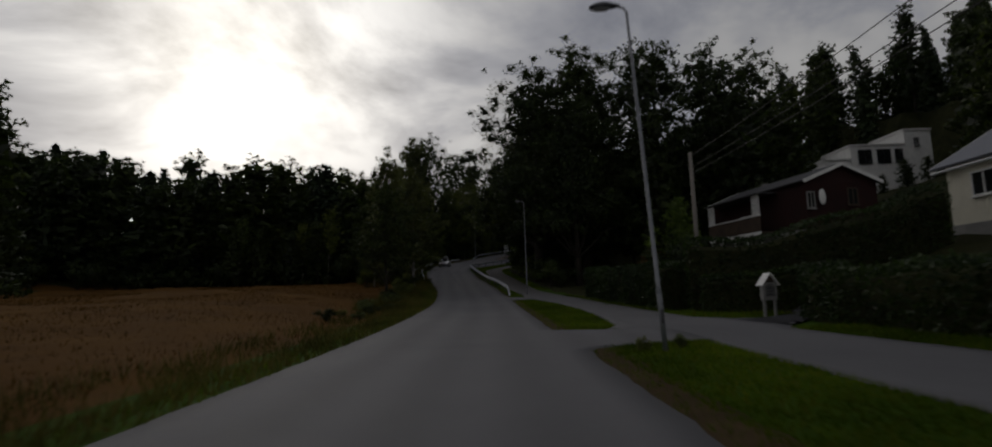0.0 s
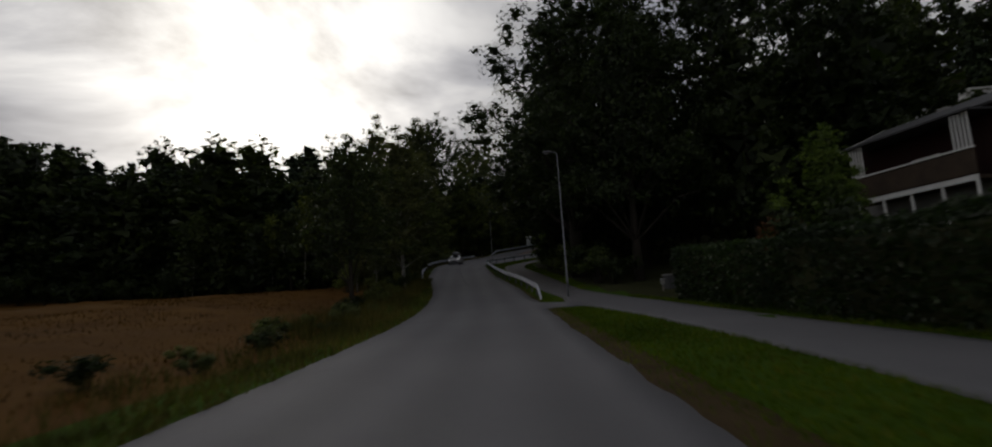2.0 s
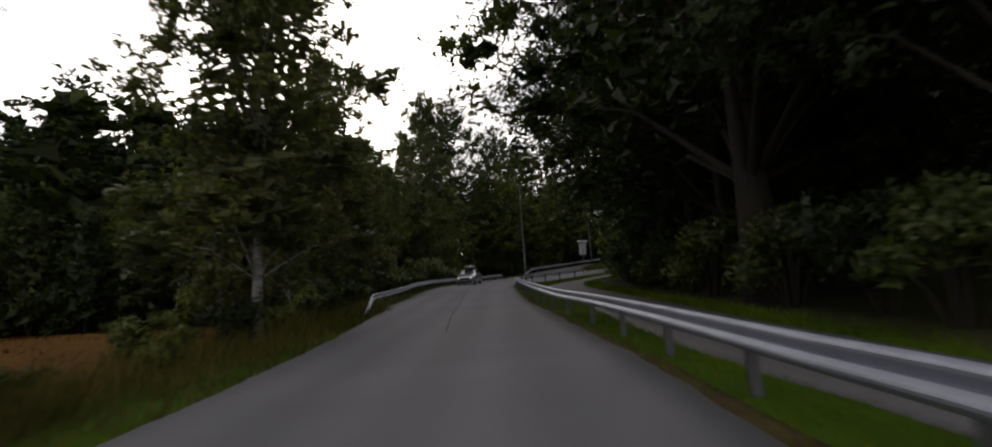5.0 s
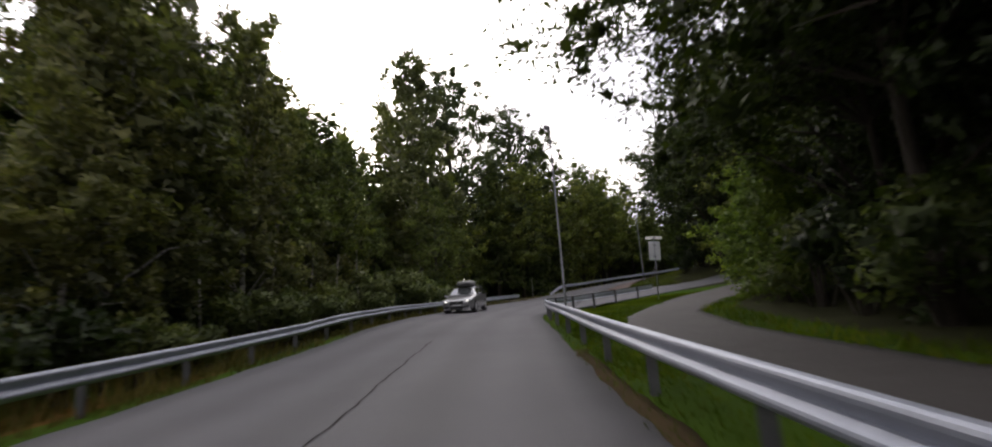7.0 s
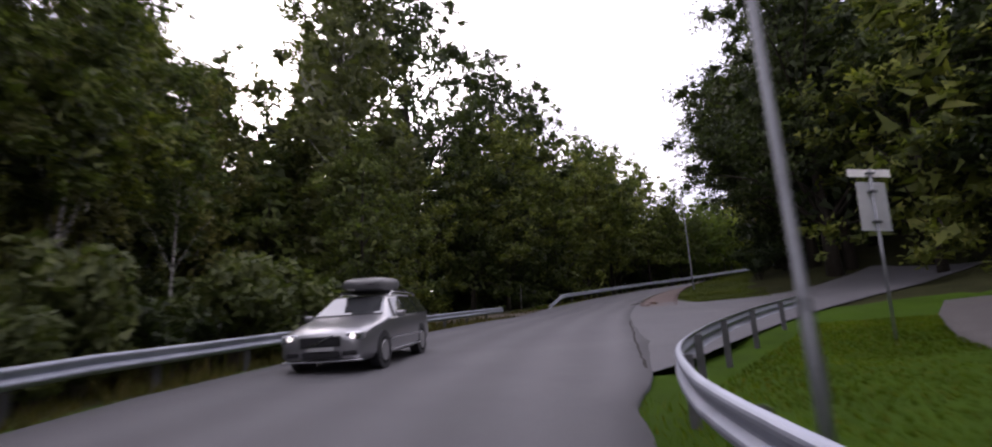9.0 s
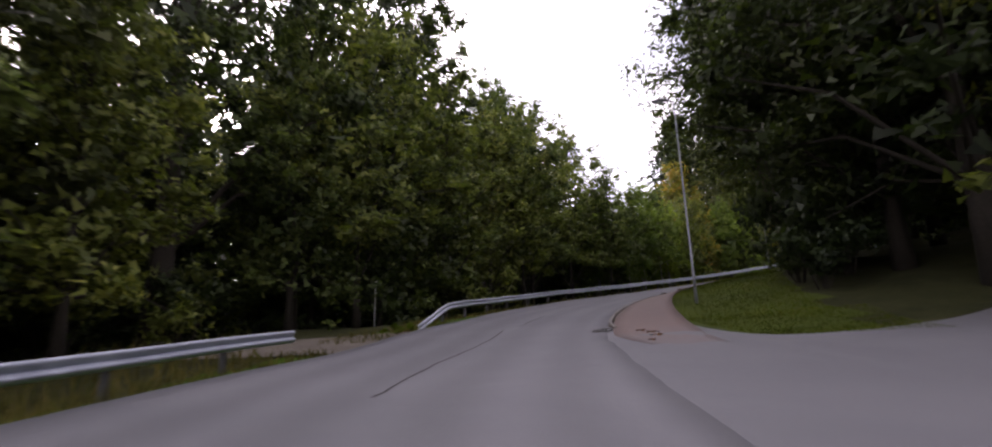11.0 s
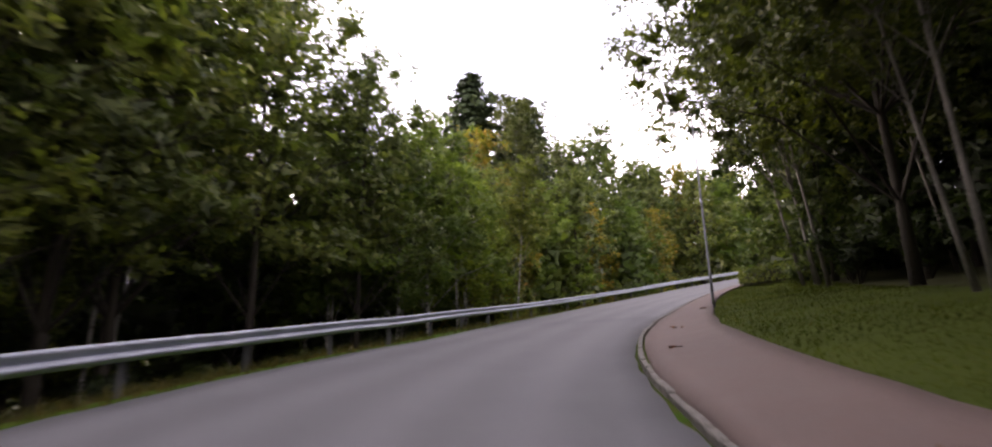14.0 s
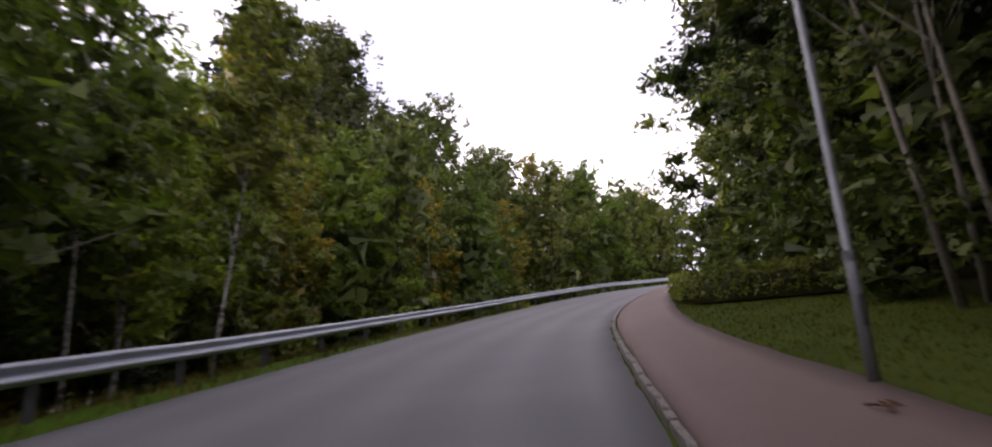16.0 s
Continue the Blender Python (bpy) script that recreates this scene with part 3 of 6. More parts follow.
# ---- ground ----
def build_ground():
    def axis(lo, hi, step):
        out = list(np.arange(lo, hi + 1e-6, step))
        k, g = step, 1.35
        a, b = lo, hi
        low, high = [], []
        while b < 2600:
            k *= g
            a, b = a - k, b + k
            low.append(a)
            high.append(b)
        return np.array(low[::-1] + out + high)

    xs, ys = axis(-50, 64, 0.9), axis(-20, 200, 0.9)
    X, Y = np.meshgrid(xs, ys)
    s, d, z = near_line(X.ravel(), Y.ravel())
    h = z + land(s, d)
    rough = np.array([noise.noise((x * 0.13, y * 0.13, 0)) + 0.5 * noise.noise((x * 0.5, y * 0.5, 4)) for x, y in zip(X.ravel(), Y.ravel())])
    away = np.clip((np.abs(d + 1.5) - 7.0) / 8, 0, 1)
    sunk = np.zeros(len(s))
    for ob in (side_road, drive, track):
        co = np.empty(len(ob.data.vertices) * 3, np.float32)
        ob.data.vertices.foreach_get("co", co)
        co = co.reshape(-1, 3)[:, :2]
        k = np.flatnonzero((X.ravel() > co[:, 0].min() - 2) & (X.ravel() < co[:, 0].max() + 2) & (Y.ravel() > co[:, 1].min() - 2) & (Y.ravel() < co[:, 1].max() + 2))
        gap = np.sqrt(((X.ravel()[k, None] - co[None, :, 0]) ** 2 + (Y.ravel()[k, None] - co[None, :, 1]) ** 2).min(1))
        away[k] *= np.clip((gap - 1.6) / 3, 0, 1)
        sunk[k] += 0.05 * (gap < 1.0)
    h += rough * (0.02 + 0.35 * away) - 0.035 - sunk
    inside = (d > EDGE_L(s) + 0.7) & (d < EDGE_R(s) - 0.7) & (s > -59)
    h -= 0.22 * inside
    rim = 0.7 - 0.35 * (s > 92)
    inside = (d > LANE_L(s) + rim) & (d < LANE_R(s) - rim) & (s > -30) & (s < 118)
    h -= (0.12 + 0.1 * (s > 92)) * inside
    inside = (d > EDGE_R(s) - 0.7) & (d < 13) & (s > 107) & (s < 127) & (d > 5.2 + (s - 112) * 0.95)
    inside |= (d > EDGE_R(s) - 0.7) & (d < 3.2) & (s > 113) & (s < 133)
    h -= 0.12 * inside
    inside = (d > EDGE_R(s) + 0.6) & (d < PATH_R(s) - 0.6) & (s > 134) & (s < S_END)
    h -= 0.1 * inside
    nx, ny = len(xs), len(ys)
    i = (np.arange(ny - 1)[:, None] * nx + np.arange(nx - 1)[None]).ravel()
    f = np.stack([i, i + 1, i + nx + 1, i + nx], 1)
    me = mesh_of("ground", np.stack([X.ravel(), Y.ravel(), h], 1), f, [M_SOIL, M_TURF, M_FIELD, M_LAWN_SOIL], True)
    c = f[:, 0]
    kind = np.zeros(len(f), np.int32)
    turf = (d > -7.6) & (d < np.where(s < 44, 10.5, np.where(s < 98, LANE_R(s) + 0.4, np.where(s < 120, np.maximum(9.0, LANE_R(s) + 0.4), 7.8)))) & (s > -60)
    field = (s < 92) & (d < -7.6) & (d > -64) & (Y.ravel() < 88)
    kind[turf[c]] = 1
    kind[field[c]] = 2
    kind[(turf & (s > 129) & (d > 1))[c]] = 3
    me.polygons.foreach_set("material_index", kind)
    me.update()
    ob = new("ground", me)
    return tagged(ob, "grassy verges, stubble field and dark forest floor", "ground", kind="structure")


M_TURF = surface("mown_turf", (0.020, 0.042, 0.003), (0.042, 0.080, 0.006), 0.7, 45.0, 0.95, spec=0.05, relief=0.6, depth=0.012)
# Lawn soil tinted olive and darkened with the same painted tree shade.
M_LAWN_SOIL = surface("shaded_lawn_turf", (0.026, 0.038, 0.006), (0.052, 0.066, 0.012), 0.6, 45.0, 0.95, spec=0.05, relief=0.6, depth=0.012)
M_FIELD = surface("stubble_field", (0.056, 0.025, 0.006), (0.115, 0.060, 0.015), 0.25, 9.0, 0.95, spec=0.04, relief=0.8, depth=0.04)

M_GRAVEL = surface("drive_gravel", (0.06, 0.05, 0.04), (0.12, 0.1, 0.08), 1.2, 40.0, 0.95, relief=0.7, depth=0.01)

LANE_L = table([(-60, 4.7), (14, 4.95), (18, 3.3), (18.6, 3.6), (19.3, 3.9), (21.5, 4.12), (26, 4.4), (31, 4.5), (38, 4.3), (44, 3.6), (47, 3.2), (52, 3.6), (60, 3.1), (85, 3.0), (91, 3.3), (94, 3.85), (97, 4.85), (101, 5.9), (105, 6.9), (109, 8.1), (114, 10.2), (120, 13.2)])
LANE_R = table([(-60, 8.8), (10, 8.65), (16.2, 8.2), (17, 8.6), (21, 8.2), (22, 7.45), (25, 7.35), (36, 7.1), (45, 7.0), (50, 6.6), (56, 5.8), (88, 5.6), (94, 6.4), (101, 9.4), (107, 11.8), (112, 14.2), (120, 18.6)])
PATH_R = table([(130, 4.1), (134.7, 3.85), (137, 3.7), (141, 3.5), (146, 3.27), (150, 3.2), (158, 3.18), (163, 3.05), (168, 3.1), (172.5, 3.4), (176, 3.5), (180, 3.65), (187, 4.0), (300, 4.0)])

road = solid("road", strip("road", np.arange(-58, S_END - 0.5, 0.5), EDGE_L, EDGE_R, M_ROAD, 0.0, 0.16, 12, 0.09), None,
             "worn grey asphalt country road climbing through a bend", "road", "structure")
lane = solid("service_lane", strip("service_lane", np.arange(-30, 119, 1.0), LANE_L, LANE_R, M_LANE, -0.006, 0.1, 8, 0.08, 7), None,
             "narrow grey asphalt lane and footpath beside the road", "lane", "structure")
solid("pavement", strip("pavement", np.arange(127.4, S_END - 1, 0.8), lambda s: EDGE_R(s) + 0.21 + 0.25 * max(0.0, 133.0 - s), PATH_R, M_RED, lambda s: float(np.interp(s, [127, 134, 139], [-0.03, 0.006, 0.055])), 0.2, 6, 0.05, 11), None,
                 "reddish asphalt footway behind a granite kerb, faded at its start", "footway", "structure")


M_DIRT = surface("trodden_verge_dirt", (0.026, 0.018, 0.008), (0.07, 0.048, 0.024), 1.4, 25.0, 0.95, spec=0.05, relief=0.9, depth=0.02)
for _s0, _s1, _w in ((1.0, 13.4, 0.62), (18.6, 44.6, 0.62), (49.5, 86.0, 0.26)):
    solid("verge_edge", strip("verge_edge", np.arange(_s0, _s1, 0.4), lambda s: EDGE_R(s) - 0.2, lambda s, w=_w: np.minimum(EDGE_R(s) + w, LANE_L(s) - 0.1), M_DIRT, -0.004, 0.06, 5, 0.12, 17), None,
          "bare brown soil edging the asphalt", "verge", "structure")


def loft(name, near, far, mat, up, cross=14):
    near, far = smooth_line([(*p, 0) for p in near], 0.8), smooth_line([(*p, 0) for p in far], 0.8)
    n = 46
    near = near[np.linspace(0, len(near) - 1, n).astype(int)][:, :2]
    far = far[np.linspace(0, len(far) - 1, n).astype(int)][:, :2]
    u = np.linspace(0, 1, cross)[None, :, None]
    p = (near[:, None] * (1 - u) + far[:, None] * u).reshape(-1, 2)
    z = height(p[:, 0], p[:, 1]) + up
    f = np.array([(i * cross + k, i * cross + k + 1, (i + 1) * cross + k + 1, (i + 1) * cross + k) for i in range(n - 1) for k in range(cross - 1)])
    # tucked under the main road where the two overlap
    s, d, _z = near_line(p[:, 0], p[:, 1])
    z = z - 0.02 * (d < EDGE_R(s) - 1.6) * (d > EDGE_L(s) + 1.0)
    v = np.column_stack([p, z])
    t = v[f]
    if np.median(np.cross(t[:, 1] - t[:, 0], t[:, 2] - t[:, 0])[:, 2]) < 0:
        f = f[:, ::-1].copy()
    return mesh_of(name, v, f, mat)


side_road = solid("side_road", loft("side_road", [(-4.6, 103.0), (-1.5, 107.6), (1.4, 112.0), (5.0, 116.8), (9.5, 121.3), (14, 124.2), (18, 126.0)],
                                    [(0.2, 136.0), (3.6, 134.6), (4.0, 132.0), (4.6, 129.6), (6.8, 129.2), (11, 130.2), (15.5, 132.0)], M_JUNCTION, -0.014), None,
                  "grey asphalt side road turning off the main road", "road", "structure")
drive = solid("driveway", loft("driveway", [(7.6, 16.4), (9.3, 17.8), (11.4, 20.2), (16, 25.0)], [(7.2, 21.4), (9.0, 20.5), (11.0, 21.6), (16, 27.6)], M_LANE, -0.012, 6), None,
              "asphalt drive leading in between two hedges", "driveway", "structure")
track = solid("dirt_track", loft("dirt_track", [tuple(at(s, d)[0][:2]) for s, d in ((131.6, -5.3), (131.9, -9), (132.6, -14), (134, -24))],
                                 [tuple(at(s, d)[0][:2]) for s, d in ((137.0, -5.0), (136.2, -9), (136.2, -14), (138, -24))], M_GRAVEL, -0.012, 6), None,
              "pale dirt track leaving through the barrier gap", "track", "structure")


ground = build_ground()


def seam(pts, wide=0.05):
    """A dark sealed crack in the asphalt."""
    pts = smooth_line([(*p, 0) for p in pts], 0.4)[:, :2]
    jit = np.array([[noise.noise((p[0] * 1.3, p[1] * 1.3, 2)), noise.noise((p[0] * 1.3, p[1] * 1.3, 8))] for p in pts]) * 0.07
    pts = pts + jit
    t = np.gradient(pts, axis=0)
    t /= np.hypot(t[:, 0], t[:, 1])[:, None]
    nn = np.stack([t[:, 1], -t[:, 0]], 1)
    w = wide * (0.6 + 0.8 * np.abs(np.array([noise.noise((p[0] * 2, p[1] * 2, 5)) for p in pts])))[:, None]
    a, b = pts - nn * w, pts + nn * w
    v = np.vstack([np.column_stack([q, height(q[:, 0], q[:, 1]) + 0.006]) for q in (a, b)])
    n = len(pts)
    f = [(i, i + n, i + n + 1, i + 1) for i in range(n - 1)]
    solid("road_seam", (v, f), M_CRACK, "dark bitumen seam in the asphalt", "road seam", "structure")


# ---- grass, weeds and stubble ----
def scatter(rng, n, s0, s1, d0, d1):
    s = rng.uniform(s0, s1, n)
    u = rng.uniform(0, 1, n)
    a = d0(s) if callable(d0) else d0
    b = d1(s) if callable(d1) else d1
    return s, a + (b - a) * u


def stuff(name, groups, mat, label, category):
    vs, fs, base = [], [], 0
    for v, f in groups:
        vs.append(v)
        fs.append(f + base)
        base += len(v)
    me = mesh_of(name, np.vstack(vs), np.vstack(fs), mat)
    tagged(new(name, me), label, category, kind="stuff")


def ragged(s, d, rng, cut=0.0):
    k = np.array([noise.noise((a * 0.35, b * 0.9, 3)) for a, b in zip(s, d)])
    keep = k + rng.normal(0, 0.25, len(s)) > cut
    return s[keep], d[keep]


def grow(rng, n, s0, s1, d0, d1, tall, wide, lean=0.35, cut=-9, sink=0.04):
    s, d = ragged(*scatter(rng, n, s0, s1, d0, d1), rng, cut)
    return blades(at(s, d, -sink), tall, wide, rng, lean)


def build_grass():
    rng = np.random.default_rng(5)
    g = []
    # verge strips between road and lane
    g.append(grow(rng, 14000, 2, 13.9, lambda s: EDGE_R(s) + 0.42, lambda s: LANE_L(s) + 0.03, 0.09, 0.03))
    g.append(grow(rng, 15000, 18.0, 43.9, lambda s: EDGE_R(s) + 0.42, lambda s: LANE_L(s) + 0.03, 0.09, 0.03))
    g.append(grow(rng, 11000, 49, 104, lambda s: EDGE_R(s) - 0.05, lambda s: np.maximum(EDGE_R(s) + 0.9, LANE_L(s) + 0.05), 0.1, 0.02))
    g.append(grow(rng, 11000, 82, 103, lambda s: EDGE_R(s) + 0.3, lambda s: LANE_L(s), 0.065, 0.028))
    g.append(grow(rng, 12000, 103, 114, lambda s: np.maximum(EDGE_R(s) + 0.2, 1.6 + (s - 103) * 0.5), lambda s: LANE_L(s), 0.065, 0.028))
    g.append(grow(rng, 9000, 0, 16.4, lambda s: LANE_R(s) - 0.05, 10.4, 0.14, 0.03))
    g.append(grow(rng, 2500, 20.9, 26, lambda s: LANE_R(s) - 0.05, 11.0, 0.14, 0.03))
    g.append(grow(rng, 2500, 26, 49, lambda s: LANE_R(s) - 0.05, lambda s: LANE_R(s) + 0.6, 0.16, 0.03))
    g.append(grow(rng, 4000, 56, 110, lambda s: LANE_R(s) - 0.1, lambda s: LANE_R(s) + 1.1, 0.22, 0.035))
    g.append(grow(rng, 900, 2, 13.9, lambda s: EDGE_R(s), lambda s: EDGE_R(s) + 0.6, 0.1, 0.025, 0.5))
    g.append(grow(rng, 1800, 18.4, 44.5, lambda s: EDGE_R(s), lambda s: EDGE_R(s) + 0.6, 0.1, 0.025, 0.5))
    # left verge
    g.append(grow(rng, 2500, 0, 72, -5.6, lambda s: EDGE_L(s) + 0.06, 0.16, 0.03))
    stuff("verge_grass", g, M_GRASS, "short green verge grass", "grass")
    g = [grow(rng, 42000, 135, 190, lambda s: PATH_R(s) - 0.03, 8.0, 0.065, 0.022), grow(rng, 5000, 131.2, 136, lambda s: 5.4 - (s - 131.2) * 0.36, 9.0, 0.065, 0.022)]
    stuff("lawn_grass", g, M_LAWN, "olive lawn behind the footway, tree shade in its colour", "grass")
    g = []
    g.append(grow(rng, 7000, 0, 74, -5.8, lambda s: EDGE_L(s) + 0.06, 0.22, 0.03))
    g.append(grow(rng, 13000, 0, 78, -8.4, -5.0, 0.42, 0.03, 0.3, -0.1))
    g.append(grow(rng, 9000, 40, 80, -9.5, -5.6, 0.75, 0.035, 0.3, -0.05))
    g.append(grow(rng, 9000, 72, 132, -8.2, lambda s: EDGE_L(s) + 0.05, 0.24, 0.03, 0.35, -0.15))
    g.append(grow(rng, 11000, 134, 200, -8.0, lambda s: EDGE_L(s) + 0.05, 0.22, 0.03, 0.35, -0.15))
    g.append(grow(rng, 6000, 76, 132, -14, -7.6, 0.7, 0.05, 0.3, -0.05))
    stuff("dry_verge_weeds", g, M_DRY, "half-dry weeds and tall grass on the bank", "weeds")
    g = [grow(rng, 32000, -8, 87, lambda s: -46 + 0 * s, -7.2, 0.15, 0.04, 0.15)]
    stuff("stubble", g, M_WHEAT, "tan ripe grain stubble of the field", "field crop")


build_grass()


# ---- trees ----
def clumped(rng, clumps, leaves, leaf, fill=0.18):
    """Leaf centres, sizes and ways out, gathered in uneven clumps (x, y, z, r): fine leaves outside, a few broad sprays inside."""
    area = sum(c[3] ** 2 for c in clumps)
    pts, sizes, outs = [], [], []
    for x, y, z, r in clumps:
        n = max(4, int(leaves * r * r / area))
        v = rng.normal(size=(n, 3))
        v /= np.linalg.norm(v, axis=1)[:, None]
        inner = rng.uniform(0, 1, n) < fill
        far = np.where(inner, rng.uniform(0.0, 0.36, n), rng.uniform(0.12, 1.0, n) ** 0.5)
        p = v * (r * far)[:, None]
        p[:, 2] *= 0.74
        pts.append(p + (x, y, z))
        sizes.append(leaf * np.where(inner, min(2.0, 0.6 * r / leaf), 0.8))
        outs.append(v * 0.75 + np.array((x, y, 0)) / (math.hypot(x, y) + 1.0) * 0.3 + (0, 0, 0.15))
    outs = np.vstack(outs)
    return np.vstack(pts), np.concatenate(sizes), outs / np.linalg.norm(outs, axis=1)[:, None]


def broad_tree(seed, tall, wide, low, leaves, leaf, narrow=0.0, limbs=20, bark_r=0.3, droop=0.0, lean=0.0, fill=0.18):
    """Trunk with limbs, and a crown of clumps between the heights low and tall."""
    rng = np.random.default_rng(seed)
    tv, tf = [], []
    bend = rng.normal(0, 0.25, 2)
    spine = [(bend[0] * (k / 6) ** 2 + lean * k / 6 * tall * 0.2, bend[1] * (k / 6) ** 2, -0.3 + (tall * 0.93 + 0.3) * k / 6) for k in range(7)]
    tube(tv, tf, spine, [bark_r * (1.25 if k == 0 else 1 - 0.15 * k) for k in range(7)], 8)
    clumps = []
    for i in range(limbs):
        u = (i + rng.uniform(0, 1)) / limbs
        z = low + (tall - low) * (u ** 0.85)
        env = wide * (math.sin(math.pi * min(1, 0.16 + 0.84 * u) ** (0.75 + narrow)) ** 0.8 + 0.12)
        a = i * 2.4 + rng.uniform(-0.5, 0.5)
        r = env * rng.uniform(0.45, 1.0)
        cx, cy = math.cos(a) * r, math.sin(a) * r
        size = wide * rng.uniform(0.19, 0.31) * (1 - 0.4 * u)
        off = lean * 0.2 * z
        cx += off
        clumps.append((cx, cy, z - droop * r, size))
        k = max(1, min(5, int(6 * (z - 0.35 * r) / tall)))
        p0 = Vector(spine[k])
        p2 = Vector((cx, cy, z - droop * r))
        mid = (p0 + p2) / 2 + Vector((0, 0, 0.18 * r))
        tube(tv, tf, [p0, mid, p2], [bark_r * 0.34 * (1 - 0.6 * u), bark_r * 0.2 * (1 - 0.6 * u), 0.015], 4 if leaves > 6000 else 3, False)
        for _ in range(6):
            j = np.clip(rng.normal(0, 1, 3), -1.3, 1.3) * (0.85 * size + 0.3)
            clumps.append(((cx - off) * 0.82 + off + j[0], cy * 0.82 + j[1], z + j[2] * 0.8 - droop * r, size * rng.uniform(0.3, 0.72)))
    for k in range(8):
        z = low + (tall - low) * (0.15 + 0.75 * k / 8)
        clumps.append((rng.normal(0, 0.12 * wide) + lean * 0.2 * z, rng.normal(0, 0.12 * wide), z, wide * 0.3 * (1 - 0.5 * k / 8)))
    pts, sizes, outs = clumped(rng, clumps, leaves, leaf, fill)
    if droop:
        pts[:, 2] -= np.minimum(rng.exponential(droop * 1.2, len(pts)), 1.2)
    # broad shaded sprays deep inside the crown
    near = leaves > 5200
    n = int((0.14 if near else 0.09) * leaves)
    u, a, k = rng.uniform(0.04, 0.9, n), rng.uniform(0, 2 * np.pi, n), np.sqrt(rng.uniform(0, 1, n))
    env = wide * (np.sin(np.pi * (0.16 + 0.84 * u) ** (0.75 + narrow)) ** 0.8 + 0.05) * 0.56 * k
    z = low + (tall - low) * u ** 0.85
    deep = np.column_stack([np.cos(a) * env + lean * 0.2 * z, np.sin(a) * env, z - droop * env])
    way = np.column_stack([np.cos(a), np.sin(a), 0 * a + 0.3])
    pts, sizes, outs = np.vstack([pts, deep]), np.r_[sizes, np.full(n, min(max(1.6 * leaf, 0.05 * wide) if near else max(2.3 * leaf, 0.09 * wide), 1.6))], np.vstack([outs, way / np.linalg.norm(way, axis=1)[:, None]])
    return (tv, tf), leaf_cloud(pts, sizes, rng, 0.3, droop, outs)


def spruce_tree(seed, tall, wide, low, leaves, leaf):
    rng = np.random.default_rng(seed)
    tv, tf = [], []
    tube(tv, tf, [(0, 0, -0.3), (0, 0, tall * 0.5), (0, 0, tall)], [0.26, 0.16, 0.02], 7)
    pts = []
    rows = int(tall * 1.3)
    for i in range(rows):
        z = low + (tall - low) * i / rows
        r = wide * (1 - (z - low) / (tall - low)) ** 0.6 * rng.uniform(0.8, 1.1) + 0.12
        nb = 9
        for b in range(nb):
            a = 2 * math.pi * (b + rng.uniform(0, 1)) / nb
            rr = r * rng.uniform(0.65, 1.12)
            n = max(4, int(leaves / (rows * nb) * (0.4 + 1.2 * rr / wide)))
            u = rng.uniform(0.05, 1, n)
            side = rng.normal(0, 0.16 * rr, n) * (1 - 0.5 * u)
            drop = 0.35 * rr * u ** 1.5 + rng.exponential(0.12, n)
            pts.append(np.stack([math.cos(a) * rr * u - math.sin(a) * side, math.sin(a) * rr * u + math.cos(a) * side, z - drop], 1))
    pts = np.vstack(pts)
    outs = np.column_stack([pts[:, :2] / (np.hypot(pts[:, 0], pts[:, 1])[:, None] + 0.3), np.full(len(pts), 0.5)])
    outs /= np.linalg.norm(outs, axis=1)[:, None]
    deep = np.hypot(pts[:, 0], pts[:, 1]) < 0.4 * wide * (1 - (pts[:, 2] - low) / (tall - low))
    return (tv, tf), leaf_cloud(pts, leaf * np.where(deep, 1.4, 0.8), rng, 0.2, 0.5, outs)


def shrub(seed, tall, wide, leaves, leaf):
    rng = np.random.default_rng(seed)
    tv, tf = [], []
    clumps = []
    for i in range(9):
        a, r = rng.uniform(0, 6.28), wide * rng.uniform(0, 0.8)
        z = tall * rng.uniform(0.3, 0.85) * (1 - 0.3 * r / wide)
        clumps.append((math.cos(a) * r, math.sin(a) * r, z, wide * rng.uniform(0.3, 0.5)))
        tube(tv, tf, [(0.1 * math.cos(a), 0.1 * math.sin(a), -0.2), (math.cos(a) * r * 0.5, math.sin(a) * r * 0.5, z * 0.6), (math.cos(a) * r, math.sin(a) * r, z)], [0.04, 0.025, 0.01], 5, False)
    pts, sizes, outs = clumped(rng, clumps, leaves, leaf, 0.15)
    pts[:, 2] = np.maximum(pts[:, 2], 0.02)
    return (tv, tf), leaf_cloud(pts, sizes, rng, 0.2, 0.0, outs)


KINDS = {}


def kind_of_tree(key, name, label, category, trunk_mat, leaf_mat, made, tall):
    (tv, tf), (lv, lf, ln) = made
    crown = mesh_of("crown", lv, lf, leaf_mat, True)
    crown.normals_split_custom_set_from_vertices(ln.tolist())
    KINDS[key] = dict(name=name, label=label, category=category, tall=tall, first=None,
                      trunk=mesh_of("trunk", tv, tf, trunk_mat, True), crown=crown)


def plant(key, x, y, tall=None, turn=None, wide=1.0, sink=0.1, label=None, group=""):
    k = KINDS[key]
    z = (tall or k["tall"]) / k["tall"]
    w = z ** 0.8 * wide
    turn = random.uniform(0, 360) if turn is None else turn
    p = spot(x, y, sink)
    m = pose(p.x, p.y, p.z, 0, 0, turn) @ Matrix.Diagonal((w, w, z, 1))
    if k["first"] is None:
        ob = thing(k["name"], k["label"], k["category"], group=group or k["name"] + " trees")
        part("trunk", k["trunk"], None, ob)
        part("crown", k["crown"], None, ob)
        ob.matrix_basis = m
        k["first"] = ob
    else:
        ob = copy_thing(k["first"], pose(0, 0, 0))
        ob.matrix_basis = m
    if label:
        tagged(ob, label)
    return ob


